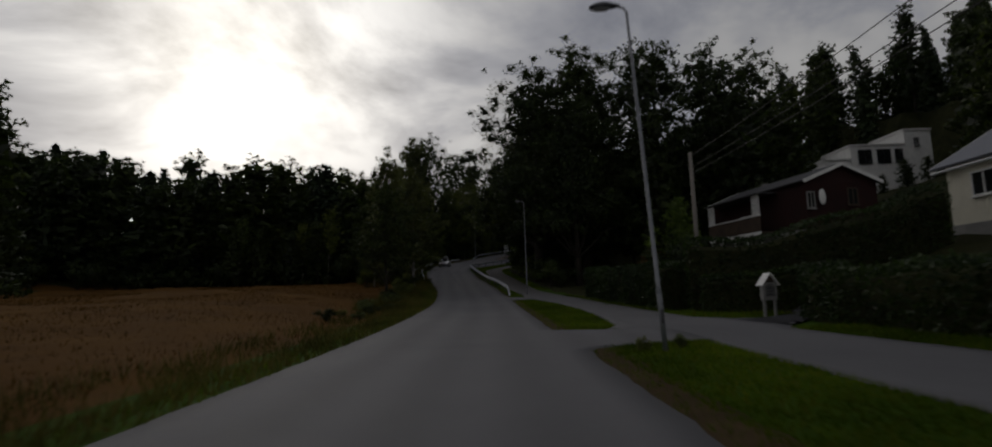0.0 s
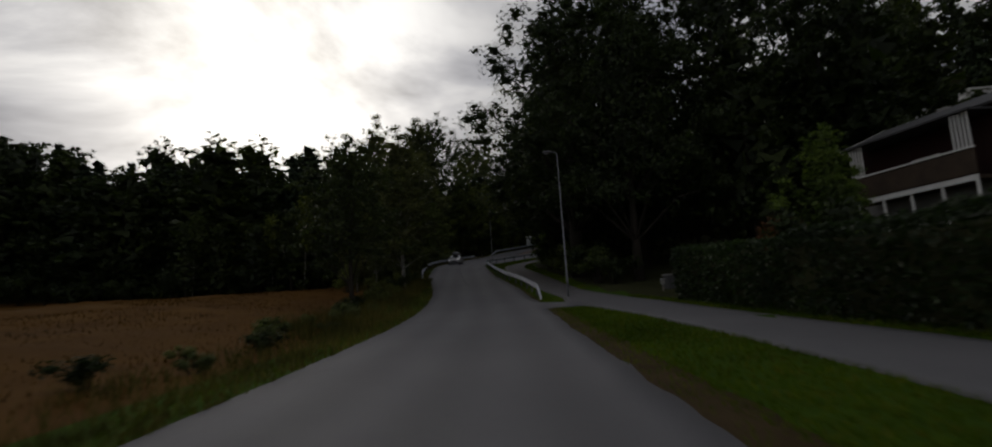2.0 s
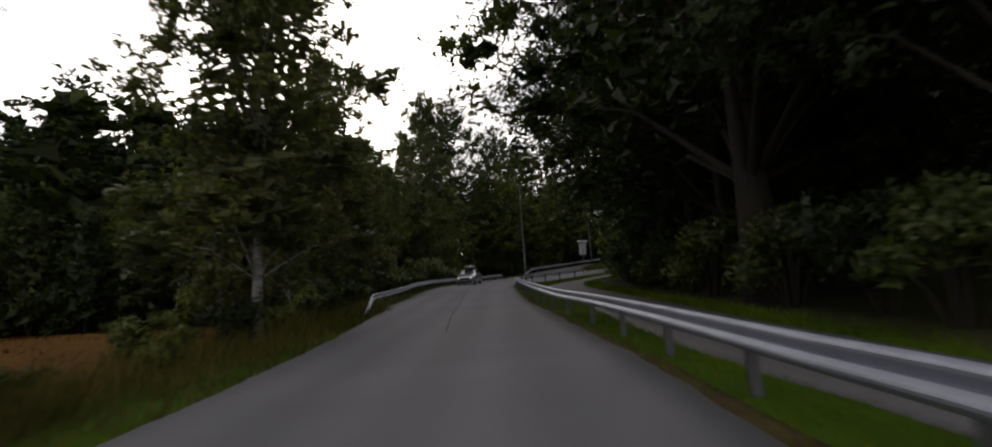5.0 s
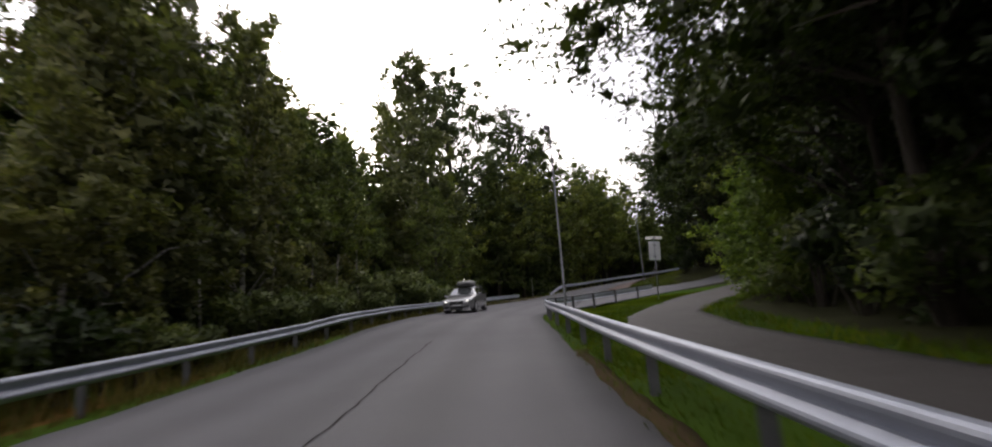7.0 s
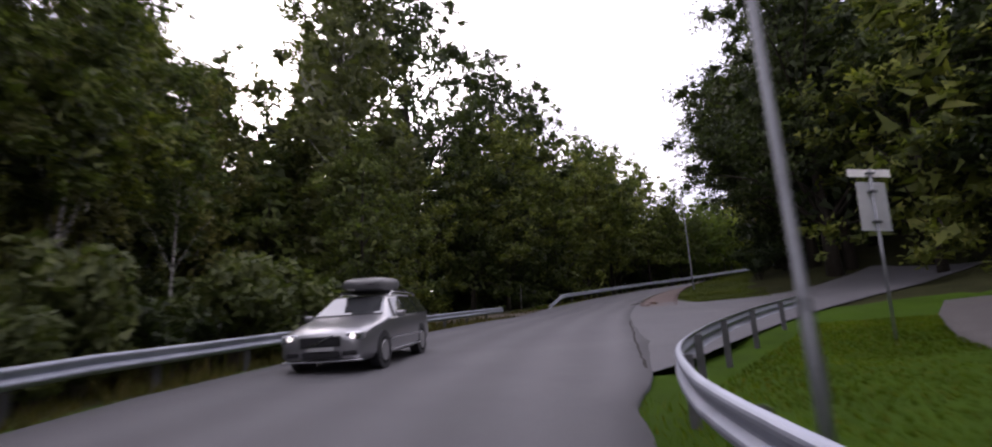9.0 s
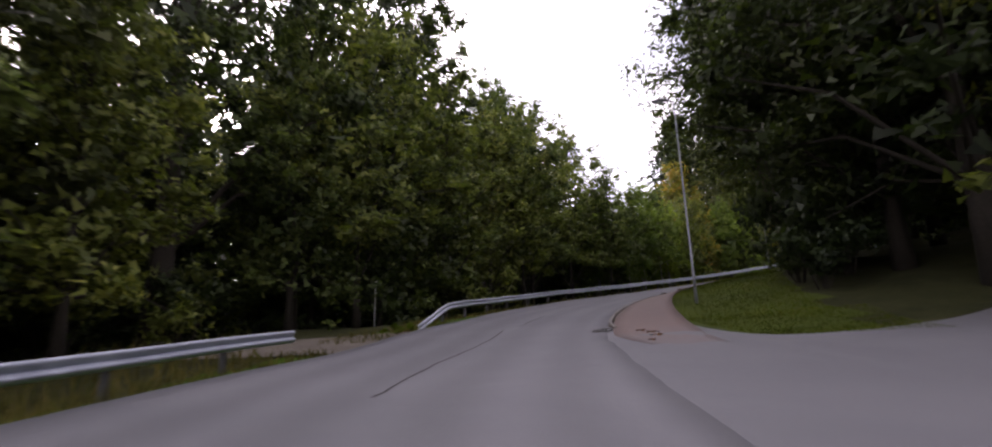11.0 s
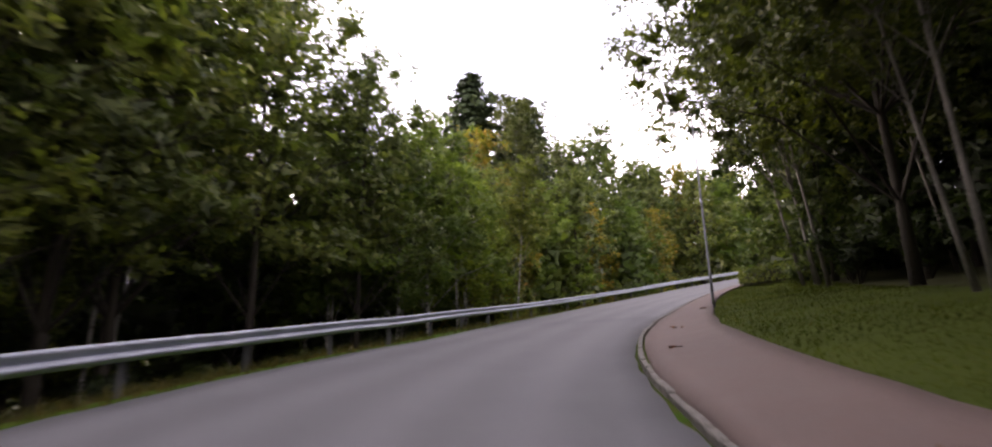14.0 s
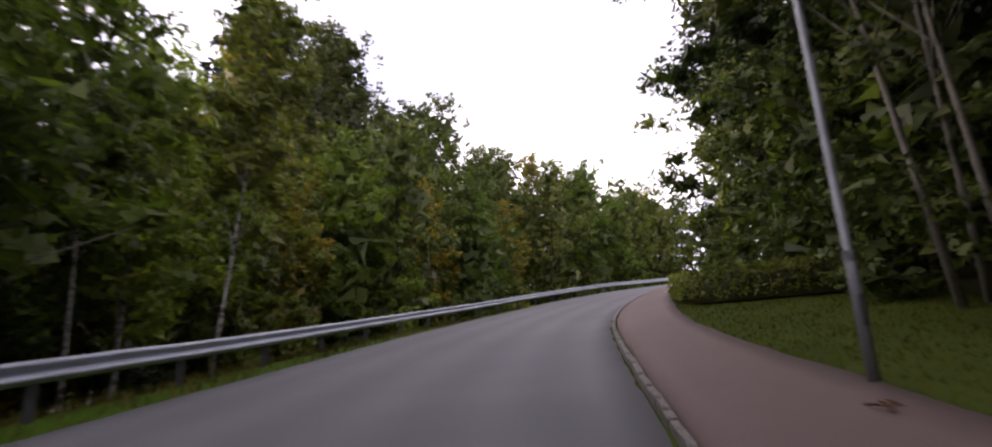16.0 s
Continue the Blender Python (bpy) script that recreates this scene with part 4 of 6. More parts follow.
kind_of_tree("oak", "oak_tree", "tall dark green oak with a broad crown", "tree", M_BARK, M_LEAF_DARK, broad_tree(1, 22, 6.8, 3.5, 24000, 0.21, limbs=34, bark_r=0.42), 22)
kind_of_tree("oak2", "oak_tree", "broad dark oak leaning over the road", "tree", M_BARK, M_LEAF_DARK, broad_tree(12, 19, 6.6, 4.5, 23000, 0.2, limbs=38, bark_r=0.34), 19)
kind_of_tree("oak3", "oak_tree", "wide oak with a high crown hanging over the road", "tree", M_BARK, M_LEAF_SHADE, broad_tree(15, 17, 7.4, 6.8, 22000, 0.19, limbs=46, bark_r=0.17, fill=0.05), 17)
kind_of_tree("oak4", "oak_tree", "leafy oak with boughs hanging over the footway", "tree", M_BARK, M_LEAF_SHADE, broad_tree(18, 17, 6.4, 5.4, 19000, 0.2, limbs=40, bark_r=0.15, fill=0.1), 17)
kind_of_tree("lone", "ash_tree", "round-crowned tree standing at the field corner", "tree", M_BARK, M_LEAF_DARK, broad_tree(16, 14.5, 5.2, 4.3, 13000, 0.21, limbs=36, bark_r=0.22), 14.5)
kind_of_tree("maple", "maple_tree", "full green maple at the forest edge", "tree", M_BARK, M_LEAF, broad_tree(2, 15, 4.4, 0.8, 12000, 0.21, limbs=32, bark_r=0.2), 15)
# Same maple in the dark leaf copy, shade put into its colour.
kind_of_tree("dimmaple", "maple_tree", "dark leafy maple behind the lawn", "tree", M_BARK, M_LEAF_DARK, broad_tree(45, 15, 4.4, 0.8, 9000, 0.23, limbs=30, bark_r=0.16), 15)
kind_of_tree("alder", "alder_tree", "slender green alder in dense wood", "tree", M_BARK, M_LEAF, broad_tree(3, 16, 3.4, 1.6, 9500, 0.21, limbs=32, bark_r=0.17), 16)
kind_of_tree("birch", "birch_tree", "tall birch with white trunk and hanging twigs", "tree", M_BIRCH, M_LEAF_BIRCH, broad_tree(4, 22, 3.5, 4.0, 12500, 0.29, 0.1, 34, 0.17, 0.2), 22)
kind_of_tree("aspen", "aspen_tree", "thin pale-trunked aspen with a high crown", "tree", M_BIRCH, M_LEAF, broad_tree(5, 18, 2.8, 7.5, 5500, 0.25, 0.1, 22, 0.085, 0.05, 0.4), 18)
kind_of_tree("stem", "aspen_tree", "slanting pale-barked aspen with bare lower trunk", "tree", M_ASPEN, M_LEAF_SHADE, broad_tree(41, 16, 3.0, 7.0, 5300, 0.2, 0.1, 22, 0.075, 0.03, 0.75), 16)
kind_of_tree("darkstem", "alder_tree", "dark slanting stem of a many-stemmed tree", "tree", M_BARK2, M_LEAF_DARK, broad_tree(44, 17, 3.4, 7.5, 5000, 0.24, 0.1, 24, 0.085, 0.0, 0.6), 17)
kind_of_tree("highmaple", "maple_tree", "green maple with a bare shaded trunk behind the barrier", "tree", M_BARK, M_LEAF, broad_tree(42, 16, 4.2, 3.8, 8500, 0.23, limbs=32, bark_r=0.16), 16)
kind_of_tree("sapling", "rowan_tree", "bright green young tree with a bare thin trunk", "tree", M_BIRCH, M_LEAF_FRESH, broad_tree(43, 11, 3.2, 2.6, 6500, 0.23, 0.0, 30, 0.09), 11)
kind_of_tree("gold", "birch_tree", "birch with yellowing autumn leaves", "tree", M_BIRCH, M_LEAF_GOLD, broad_tree(6, 13, 2.8, 1.2, 5500, 0.3, 0.1, 26, 0.12, 0.15), 13)
kind_of_tree("fresh", "rowan_tree", "bright green young rowan by the road", "tree", M_BARK, M_LEAF_FRESH, broad_tree(7, 10, 3.2, 0.4, 8000, 0.2, 0.0, 30, 0.1), 10)
kind_of_tree("spruce", "spruce_tree", "tall dark spruce with drooping boughs", "tree", M_BARK, M_NEEDLE, spruce_tree(8, 24, 5.4, 1.2, 11000, 0.5), 24)
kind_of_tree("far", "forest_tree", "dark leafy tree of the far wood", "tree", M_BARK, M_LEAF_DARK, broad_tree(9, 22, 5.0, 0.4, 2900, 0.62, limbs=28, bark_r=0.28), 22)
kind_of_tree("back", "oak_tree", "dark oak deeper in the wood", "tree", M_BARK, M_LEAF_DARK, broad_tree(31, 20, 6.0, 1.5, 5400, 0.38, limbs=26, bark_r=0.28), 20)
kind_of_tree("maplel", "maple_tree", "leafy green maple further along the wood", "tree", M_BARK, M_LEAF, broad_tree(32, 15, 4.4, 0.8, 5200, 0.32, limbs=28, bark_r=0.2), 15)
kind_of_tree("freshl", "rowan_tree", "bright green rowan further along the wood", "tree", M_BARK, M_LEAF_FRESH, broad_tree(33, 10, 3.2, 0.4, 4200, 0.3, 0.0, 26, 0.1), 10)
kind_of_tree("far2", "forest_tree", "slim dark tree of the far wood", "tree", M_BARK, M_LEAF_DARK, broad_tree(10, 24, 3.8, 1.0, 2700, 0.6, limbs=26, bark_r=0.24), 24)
kind_of_tree("farspruce", "spruce_tree", "dark spruce rising from the far wood", "tree", M_BARK, M_NEEDLE, spruce_tree(11, 23, 3.6, 0.8, 2800, 0.85), 23)
kind_of_tree("shrub", "shrub", "leafy green shrub under the trees", "shrub", M_BARK, M_LEAF, shrub(21, 2.6, 1.7, 1500, 0.18), 2.6)
kind_of_tree("shrub2", "shrub", "dark undergrowth shrub at the wood's edge", "shrub", M_BARK, M_LEAF_DARK, shrub(22, 3.2, 2.0, 1200, 0.24), 3.2)
kind_of_tree("weed", "shrub", "grey-green tall weeds behind the crash barrier", "shrub", M_BARK, M_WEED, shrub(23, 2.0, 1.2, 1600, 0.15), 2.0)
kind_of_tree("nettle", "weed_clump", "low bright green nettle clump at the barrier's foot", "weeds", M_BARK, M_GRASS, shrub(25, 0.6, 0.5, 500, 0.12), 0.6)
kind_of_tree("rust", "shrub", "rust-coloured leafy garden shrub", "shrub", M_BARK, M_LEAF_RUST, shrub(24, 2.6, 1.8, 1600, 0.2), 2.6)


def plant_sd(key, s, d, tall=None, **more):
    p = at(s, d)[0]
    return plant(key, p[0], p[1], tall, **more)


def wood(keys, n, s0, s1, d0, d1, tall, gap=3.0, seed=1):
    rng = random.Random(seed)
    done, tries = [], 0
    while len(done) < n and tries < n * 30:
        tries += 1
        p = at(rng.uniform(s0, s1), rng.uniform(d0, d1))[0]
        if all((p[0] - q[0]) ** 2 + (p[1] - q[1]) ** 2 > gap * gap for q in done):
            done.append((p[0], p[1]))
            plant(rng.choice(keys), p[0], p[1], rng.uniform(*tall), turn=rng.uniform(0, 360), wide=rng.uniform(0.85, 1.2))


def far_wood(keys, n, x0, x1, y0, y1, tall, gap=4.0, seed=1, clear=None, broad=1.0):
    rng = random.Random(seed)
    done, tries = [], 0
    while len(done) < n and tries < n * 30:
        tries += 1
        x, y = rng.uniform(x0, x1), rng.uniform(y0, y1)
        if clear and clear(x, y):
            continue
        if all((x - q[0]) ** 2 + (y - q[1]) ** 2 > gap * gap for q in done):
            done.append((x, y))
            key, tall_here, spin, width = rng.choice(keys), rng.uniform(*tall), rng.uniform(0, 360), broad * rng.uniform(0.85, 1.2)
            # a gap behind the slim roadside trees
            if key == "shrub2" or not (-22.9 < x < 0 and 84 < y < 106):
                plant(key, x, y, tall_here, turn=spin, wide=width)


# the wood behind the field
far_wood(["far", "far2", "farspruce", "far"], 44, -100, -16, 90, 106, (17.5, 22), 4.0, 1, broad=1.35)
far_wood(["far", "far2"], 12, -110, -66, 40, 90, (18, 24), 5.0, 2)
far_wood(["far", "farspruce", "far2"], 20, -95, -28, 106, 126, (21, 26), 4.6, 3)
far_wood(["far"], 20, -92, -18, 88, 97, (13, 16.5), 3.4, 44, broad=1.45)
far_wood(["shrub2"], 26, -92, -14, 84.5, 89, (2.8, 4.8), 2.2, 4)
plant("far", -47.5, 53.5, 21.0)
plant("far", -54.0, 60.0, 22.0)
# trees by the field's end and along the left barrier
plant("lone", -9.7, 54.0, 10.4, wide=0.95)
plant("birch", -8.8, 66.3, 13.2, wide=1.45, label="pale-barked birch standing by the start of the barrier")
plant("birch", -14.4, 80.5, 10.0, wide=0.9)
plant("birch", -15.0, 75.0, 10.0)
plant("birch", -15.2, 87.0, 13.0, wide=1.0)
plant("birch", -15.8, 89.0, 20.0, wide=1.15)
plant("birch", -16.4, 92.0, 14.5)
plant("birch", -15.6, 96.0, 15.0, wide=1.0)
plant("birch", -17.0, 100.5, 15.0)
plant("birch", -17.5, 106.0, 13.5, wide=0.85)
plant("birch", -19.0, 111.0, 13.5, wide=0.85)
for _x, _y, _h in ((-28, 126, 22.5), (-25.5, 130, 22), (-24, 119, 19), (-31, 131, 23), (-22.5, 124, 17)):
    plant("birch", _x, _y, _h, wide=0.9)
wood(["aspen"], 12, 87, 102, -36, -18, (9.2, 12), 3.4, 5)
wood(["far", "far2"], 8, 86, 93, -36, -20, (8, 10), 3.4, 35)
wood(["shrub2", "shrub"], 14, 104, 122, -24, -16.5, (3, 5), 2.2, 36)
wood(["far"], 16, 100, 120, -40, -20, (10, 13), 3.6, 25)
plant("birch", -16.9, 130.7, 30.0, wide=1.15)
plant("birch", -21.5, 137.0, 26.5, wide=1.1)
plant("oak", -15.2, 142.5, 32.0)
plant("oak", -8.6, 153.0, 30.0)
plant("alder", -5.0, 158.0, 26.0, wide=1.2)
plant("maple", -14.5, 135.0, 15.0)
plant("maple", -10.5, 145.5, 16.0)
plant("maple", -14.0, 125.5, 12.0)
plant("back", -24.0, 136.0, 20.0)
plant("back", -21.0, 153.0, 24.0)
plant("maplel", -20.5, 127.5, 13.0)
wood(["far", "far2"], 18, 117, 146, -44, -19, (13, 19), 3.2, 6)
wood(["shrub2"], 16, 138, 200, -19, -13, (3, 5), 2.4, 46)
wood(["shrub2"], 8, 118, 138, -22, -16, (3, 5), 2.4, 47)
wood(["shrub", "shrub2", "weed"], 40, 76, 122, -14, -9.2, (1.2, 2.8), 1.5, 7)
# right of the road: oaks over the lane, wood up the slope
plant("oak", 5.9, 69.0, 26.0, wide=1.25)
plant("oak4", 6.4, 74.0, 22.0, wide=1.1)
plant("oak", 12.0, 71.0, 29.0, wide=1.15)
plant("oak2", 9.4, 61.5, 20.0)
plant("back", 22.0, 72.0, 28.0)
plant("back", 30.0, 76.0, 27.0)
plant("back", 27.0, 66.0, 22.0)
plant("back", 17.5, 64.0, 25.0)
plant("back", 35.0, 73.5, 24.0)
plant("back", 13.5, 77.0, 27.0)
plant("oak2", 6.5, 79.0, 20.0, wide=1.1)
plant_sd("oak3", 85.0, 8.2, 16.5, wide=1.22)
plant_sd("oak4", 88.5, 9.8, 16.5, wide=1.0)
plant_sd("oak2", 86.5, 12.5, 19.0)
plant_sd("oak2", 91.0, 13.5, 19.0)
plant("dimmaple", 7.2, 84.5, 13.0)
plant("dimmaple", 8.6, 96.5, 14.0)
wood(["far", "far", "far2"], 18, 58, 104, 14, 36, (13, 18), 5.0, 8)
far_wood(["far", "far2", "farspruce"], 24, 26, 110, 60, 125, (11, 15), 5.2, 9, lambda x, y: y < 102 and 0.5 < x / y < 0.9)
far_wood(["far", "far", "far2", "farspruce"], 30, 44, 112, 98, 128, (17, 24), 5.0, 61)
for x, y, h, k in ((55, 61, 19, "far2"), (60, 66, 20, "far"), (65, 70, 21, "far2"), (71, 77, 21, "far"), (78, 83, 20, "far"), (86, 94, 20, "farspruce"), (53, 57, 16, "far"), (90, 99, 20, "far")):
    plant(k, x, y, h)
far_wood(["far", "far2", "farspruce"], 14, 58, 110, 24, 62, (10, 14), 5.5, 10)
for s, d, h in ((58, 8.4, 2.5), (61, 8.0, 3.0), (64, 8.6, 3.5), (67, 8.0, 3.0), (70, 8.4, 3.8), (73, 8.0, 3.2), (76, 8.4, 3.6), (79, 8.2, 3.0), (82, 8.0, 3.4), (85, 8.2, 3.2), (88, 8.4, 3.6), (91, 9.0, 3.2), (104, 13.8, 3.4), (108, 15.0, 3.0)):
    plant_sd("shrub" if s % 2 else "shrub2", s, d, h)
plant_sd("fresh", 98.5, 11.0, 7.5, wide=1.1)
plant_sd("fresh", 103.5, 12.0, 7.5, wide=1.1)
plant_sd("fresh", 100.5, 12.4, 6.0)
plant_sd("fresh", 94.5, 9.6, 5.5)
for x, y, h in ((50, 80, 3), (54, 82, 3), (58, 83, 3), (62, 83, 3), (66, 84, 4), (40, 72, 7), (37, 66, 8), (44, 68, 4), (55, 74, 4)):
    plant("far", x, y, h)
# behind the side road
for x, y, h, spin in ((12.6, 141.0, 17, 165), (13.1, 141.3, 16, 185), (13.8, 142.6, 17, 240)):
    plant("darkstem", x, y, h, turn=spin)
for s, d, k, h in ((137.5, 13.0, "oak2", 22), (143.5, 12.0, "oak2", 18), (139, 14, "back", 21), (131, 17, "maplel", 17), (147, 12.5, "dimmaple", 19), (134, 22, "back", 20), (128, 26, "maplel", 16), (144, 19, "back", 20), (152.5, 9.2, "oak3", 17), (157.5, 8.9, "oak3", 17), (155, 15, "back", 20), (163, 13.5, "dimmaple", 16), (165, 17, "back", 19)):
    plant_sd(k, s, d, h, wide=1.12)
for s, d, h in ((146.5, 9.4, 5.5), (149.5, 9.2, 5.0), (152, 9.6, 5.5), (144, 10.2, 5.0), (155, 10.0, 4.5)):
    plant_sd("shrub2", s, d, h, wide=0.85)
far_wood(["far", "far2"], 18, 18, 60, 104, 128, (14, 20), 4.6, 12)
# the bend, outer side
wood(["highmaple", "highmaple", "alder"], 15, 141, 162, -17, -11, (15.5, 19), 3.0, 13)
for x, y, h in ((5.0, 166.8, 21.0), (1.5, 163.5, 22.0), (9.0, 168.6, 18.0), (13.2, 170.0, 13.5)):
    plant("highmaple", x, y, h)
wood(["far", "far2"], 18, 138, 172, -34, -17, (17, 21), 3.6, 23)
wood(["sapling", "sapling", "gold", "sapling"], 16, 169, 184, -18, -10, (10, 12.5), 2.9, 14)
wood(["freshl", "gold", "maplel", "maplel"], 20, 184, 206, -20, -10.5, (10.5, 14), 3.0, 24)
wood(["far", "maplel"], 14, 170, 192, -34, -19, (12, 15.5), 4.0, 26)
plant("maplel", 43.4, 193.2, 18.5, wide=1.1)
plant("spruce", 35.0, 201.0, 31.5, wide=1.6)
plant("spruce", 41.0, 199.0, 28.0, wide=1.1)
plant("birch", 37.5, 195.5, 26.0, wide=1.4)
plant("gold", 31.0, 193.5, 21.0, wide=1.2)
plant("gold", 28.0, 186.5, 11.0)
for x, y, h, k in ((47, 206.5, 27, "maplel"), (54.4, 209.9, 27, "maplel"), (58.3, 206.7, 22, "maplel"), (64, 206, 18, "maplel"), (70, 213.7, 17, "far"), (81, 216.6, 17, "far"), (76, 208, 14, "maplel"), (89, 211.4, 19, "gold"), (84, 203, 14, "gold"), (90, 204.3, 15, "gold"), (88.7, 196.6, 14, "maplel"), (80, 197, 12, "maplel"), (50, 196, 12, "freshl"), (56, 195, 12, "gold"), (44, 196, 12, "freshl"), (66, 197, 14, "maplel"), (73, 197, 14, "freshl"), (62, 201, 16, "maplel"), (70, 203, 17, "gold"), (78, 204, 17, "maplel"), (84, 198, 15, "maplel"), (92, 200, 16, "gold"), (97, 197, 15, "maplel"), (75, 213, 20, "far"), (86, 208, 19, "far"), (96, 208, 18, "far"), (104, 204, 17, "far"), (100, 191, 14, "maplel"), (106, 196, 15, "far"), (52, 203, 19, "maplel")):
    plant(k, x, y, h * (1.28 if x > 57 else 1.0))
wood(["far"], 12, 184, 216, 9.5, 30, (9.5, 12.5), 3.6, 48)
for x, y, h in ((-17.4, 102.8, 14), (-17.6, 103.6, 13), (-17.2, 105.4, 14), (-16.2, 99.0, 12), (-17.1, 109.0, 13), (-18.2, 110.8, 15), (-17.5, 114.8, 13), (-15.6, 93.5, 13), (4.4, 168.0, 14), (4.9, 168.3, 15), (12.6, 172.0, 13), (20.5, 175.7, 12), (22.2, 172.2, 9), (34.8, 188.6, 12)):
    plant("aspen", x, y, h)
for s, d, h in ((190, 8.0, 13), (195, 9.0, 14), (187, 10.5, 12), (176.5, 8.2, 8.5), (181, 7.6, 8.5), (186, 8.0, 9)):
    plant_sd("maplel", s, d, h)
wood(["far"], 8, 102, 122, 17, 27, (12, 15), 3.6, 50)
far_wood(["far"], 9, -27, -6, 149, 167, (14, 17), 3.6, 49)
wood(["shrub2"], 16, 144, 206, -13.0, -9.8, (0.8, 1.7), 1.6, 15)
# the bend, inner side
for x, y, h, spin in ((29.1, 160.2, 14, 165), (29.5, 160.6, 13, 185), (29.2, 160.9, 15, 150), (27.7, 159.0, 15, 170), (29.0, 156.5, 14, 180), (28.4, 155.2, 13, 160), (19.1, 151.1, 15, 190), (19.7, 151.6, 13, 160)):
    plant("stem", x, y, h, turn=spin)
for s, d, k, h in ((179, 10.8, "oak2", 17), (184.5, 11.2, "oak2", 16), (191, 9.5, "maplel", 15), (166.8, 8.2, "oak4", 16.5), (171, 13.5, "dimmaple", 17), (176, 13, "dimmaple", 17), (181, 12, "dimmaple", 15), (187, 14, "back", 16), (174, 20, "back", 20), (184, 19, "far", 17), (192, 12, "maplel", 13), (198, 11, "alder", 13), (204, 12, "gold", 12), (196, 20, "far", 16), (210, 12, "maplel", 12), (208, 20, "far", 15), (180, 26, "far", 17), (166, 24, "far", 18), (158, 24, "far", 18)):
    plant_sd(k, s, d, h, wide=1.1)
for s in range(140, 182, 3):
    plant_sd("shrub2", s, 9.5 + 1.2 * math.sin(s * 1.7), 2.0 + 0.8 * math.sin(s * 2.3))


# ---- hedges ----
def hedge(pts, tall, deep, mat, label, leaves=160, seed=1, lump=0.12):
    """A clipped hedge along plan points: a twig core and many leaves over it."""
    rng = np.random.default_rng(seed)
    line = smooth_line([(*p, 0) for p in pts], 0.5)[:, :2]
    z = height(line[:, 0], line[:, 1])
    t = np.gradient(line, axis=0)
    t /= np.hypot(t[:, 0], t[:, 1])[:, None]
    nn = np.stack([t[:, 1], -t[:, 0]], 1)
    mid = line[len(line) // 2]
    zero = np.array([mid[0], mid[1], z[len(z) // 2]])
    ob = thing("hedge", label, "hedge", pose(*zero))
    prof = [(-0.4, 0.0), (-0.42, 0.5), (-0.36, 0.86), (0.0, 0.93), (0.36, 0.86), (0.42, 0.5), (0.4, 0.0)]
    rows = []
    for i in range(len(line)):
        for a, b in prof:
            w = 1 + 0.18 * noise.noise((line[i, 0] * 0.8, line[i, 1] * 0.8, b * 2 + seed))
            rows.append((*(line[i] + nn[i] * a * deep * w), z[i] - 0.1 + b * tall * (1 + lump * noise.noise((line[i, 0] * 0.4, line[i, 1] * 0.4, seed)))))
    rows = np.array(rows) - zero
    n = len(prof)
    faces = [(i * n + k, i * n + k + 1, (i + 1) * n + k + 1, (i + 1) * n + k) for i in range(len(line) - 1) for k in range(n - 1)]
    faces += [tuple(range(n)), tuple(reversed(range((len(line) - 1) * n, len(line) * n)))]
    part("twig_core", (rows, faces), M_SOIL, ob, "dark twiggy inside")
    length = float(np.hypot(*np.diff(line, axis=0).T).sum())
    m = int(leaves * length * (2 * tall + deep))
    i = rng.uniform(0, len(line) - 1.001, m)
    k = i.astype(int)
    fr = (i - k)[:, None]
    c = line[k] * (1 - fr) + line[k + 1] * fr
    zz = z[k] * (1 - fr[:, 0]) + z[k + 1] * fr[:, 0]
    q = rng.uniform(0, 2 * tall + deep, m)
    side = np.where(q < tall, -0.5, np.where(q < 2 * tall, 0.5, (q - 2 * tall) / deep - 0.5)) * deep
    up = np.where(q < tall, q, np.where(q < 2 * tall, q - tall, tall))
    lum = np.array([noise.noise((a * 0.4, b * 0.4, seed)) for a, b in c])
    bul = np.array([noise.noise((a * 0.9, b * 0.9, u * 0.9)) for (a, b), u in zip(c, up)])
    side = side * (1 + 0.2 * bul) * np.where(up > 0.85 * tall, 0.93, 1)
    up = up * (1 + lump * lum) + rng.normal(0, 0.05, m)
    p = np.column_stack([c + nn[k] * side[:, None] + rng.normal(0, 0.05, (m, 2)), zz + np.maximum(up, 0.02)]) - zero
    for end in (0, -1):
        e = int(leaves * tall * deep)
        pe = np.column_stack([line[end] + nn[end] * (rng.uniform(-0.5, 0.5, e) * deep)[:, None] + rng.normal(0, 0.08, (e, 2)), z[end] + rng.uniform(0, tall, e)]) - zero
        p = np.vstack([p, pe])
    v, f = leaf_cloud(p, 0.13, rng)
    part("leaves", mesh_of("leaves", v, f, mat), None, ob)
    return ob


hedge([(8.0, 44.6), (8.2, 38), (8.35, 33), (8.6, 27.0)], 2.1, 1.5, M_HEDGE, "tall clipped green hedge beside the lane", 150, 2)
hedge([(9.2, 24.7), (10.6, 23.6), (12.6, 23.2)], 1.45, 1.1, M_HEDGE, "low clipped green hedge behind the notice board", 150, 3)
hedge([(8.9, 26.0), (11.0, 25.6), (13.6, 25.4), (17, 26.5), (22, 28)], 3.0, 1.5, M_HEDGE, "high dark hedge in front of the red house", 90, 4)
hedge([(12.4, 21.2), (11.0, 18.6), (10.8, 14), (10.7, 8), (10.7, 1)], 1.55, 1.6, M_HEDGE, "long clipped hedge along the grass verge", 120, 5)
p6 = [tuple(at(s, d)[0][:2]) for s, d in ((188, 4.9), (185.2, 5.3), (182.8, 6.6), (181.4, 8.2))]
hedge(p6, 0.78, 2.0, M_LEAF, "low rounded green hedge at the end of the lawn", 150, 6, 0.2)


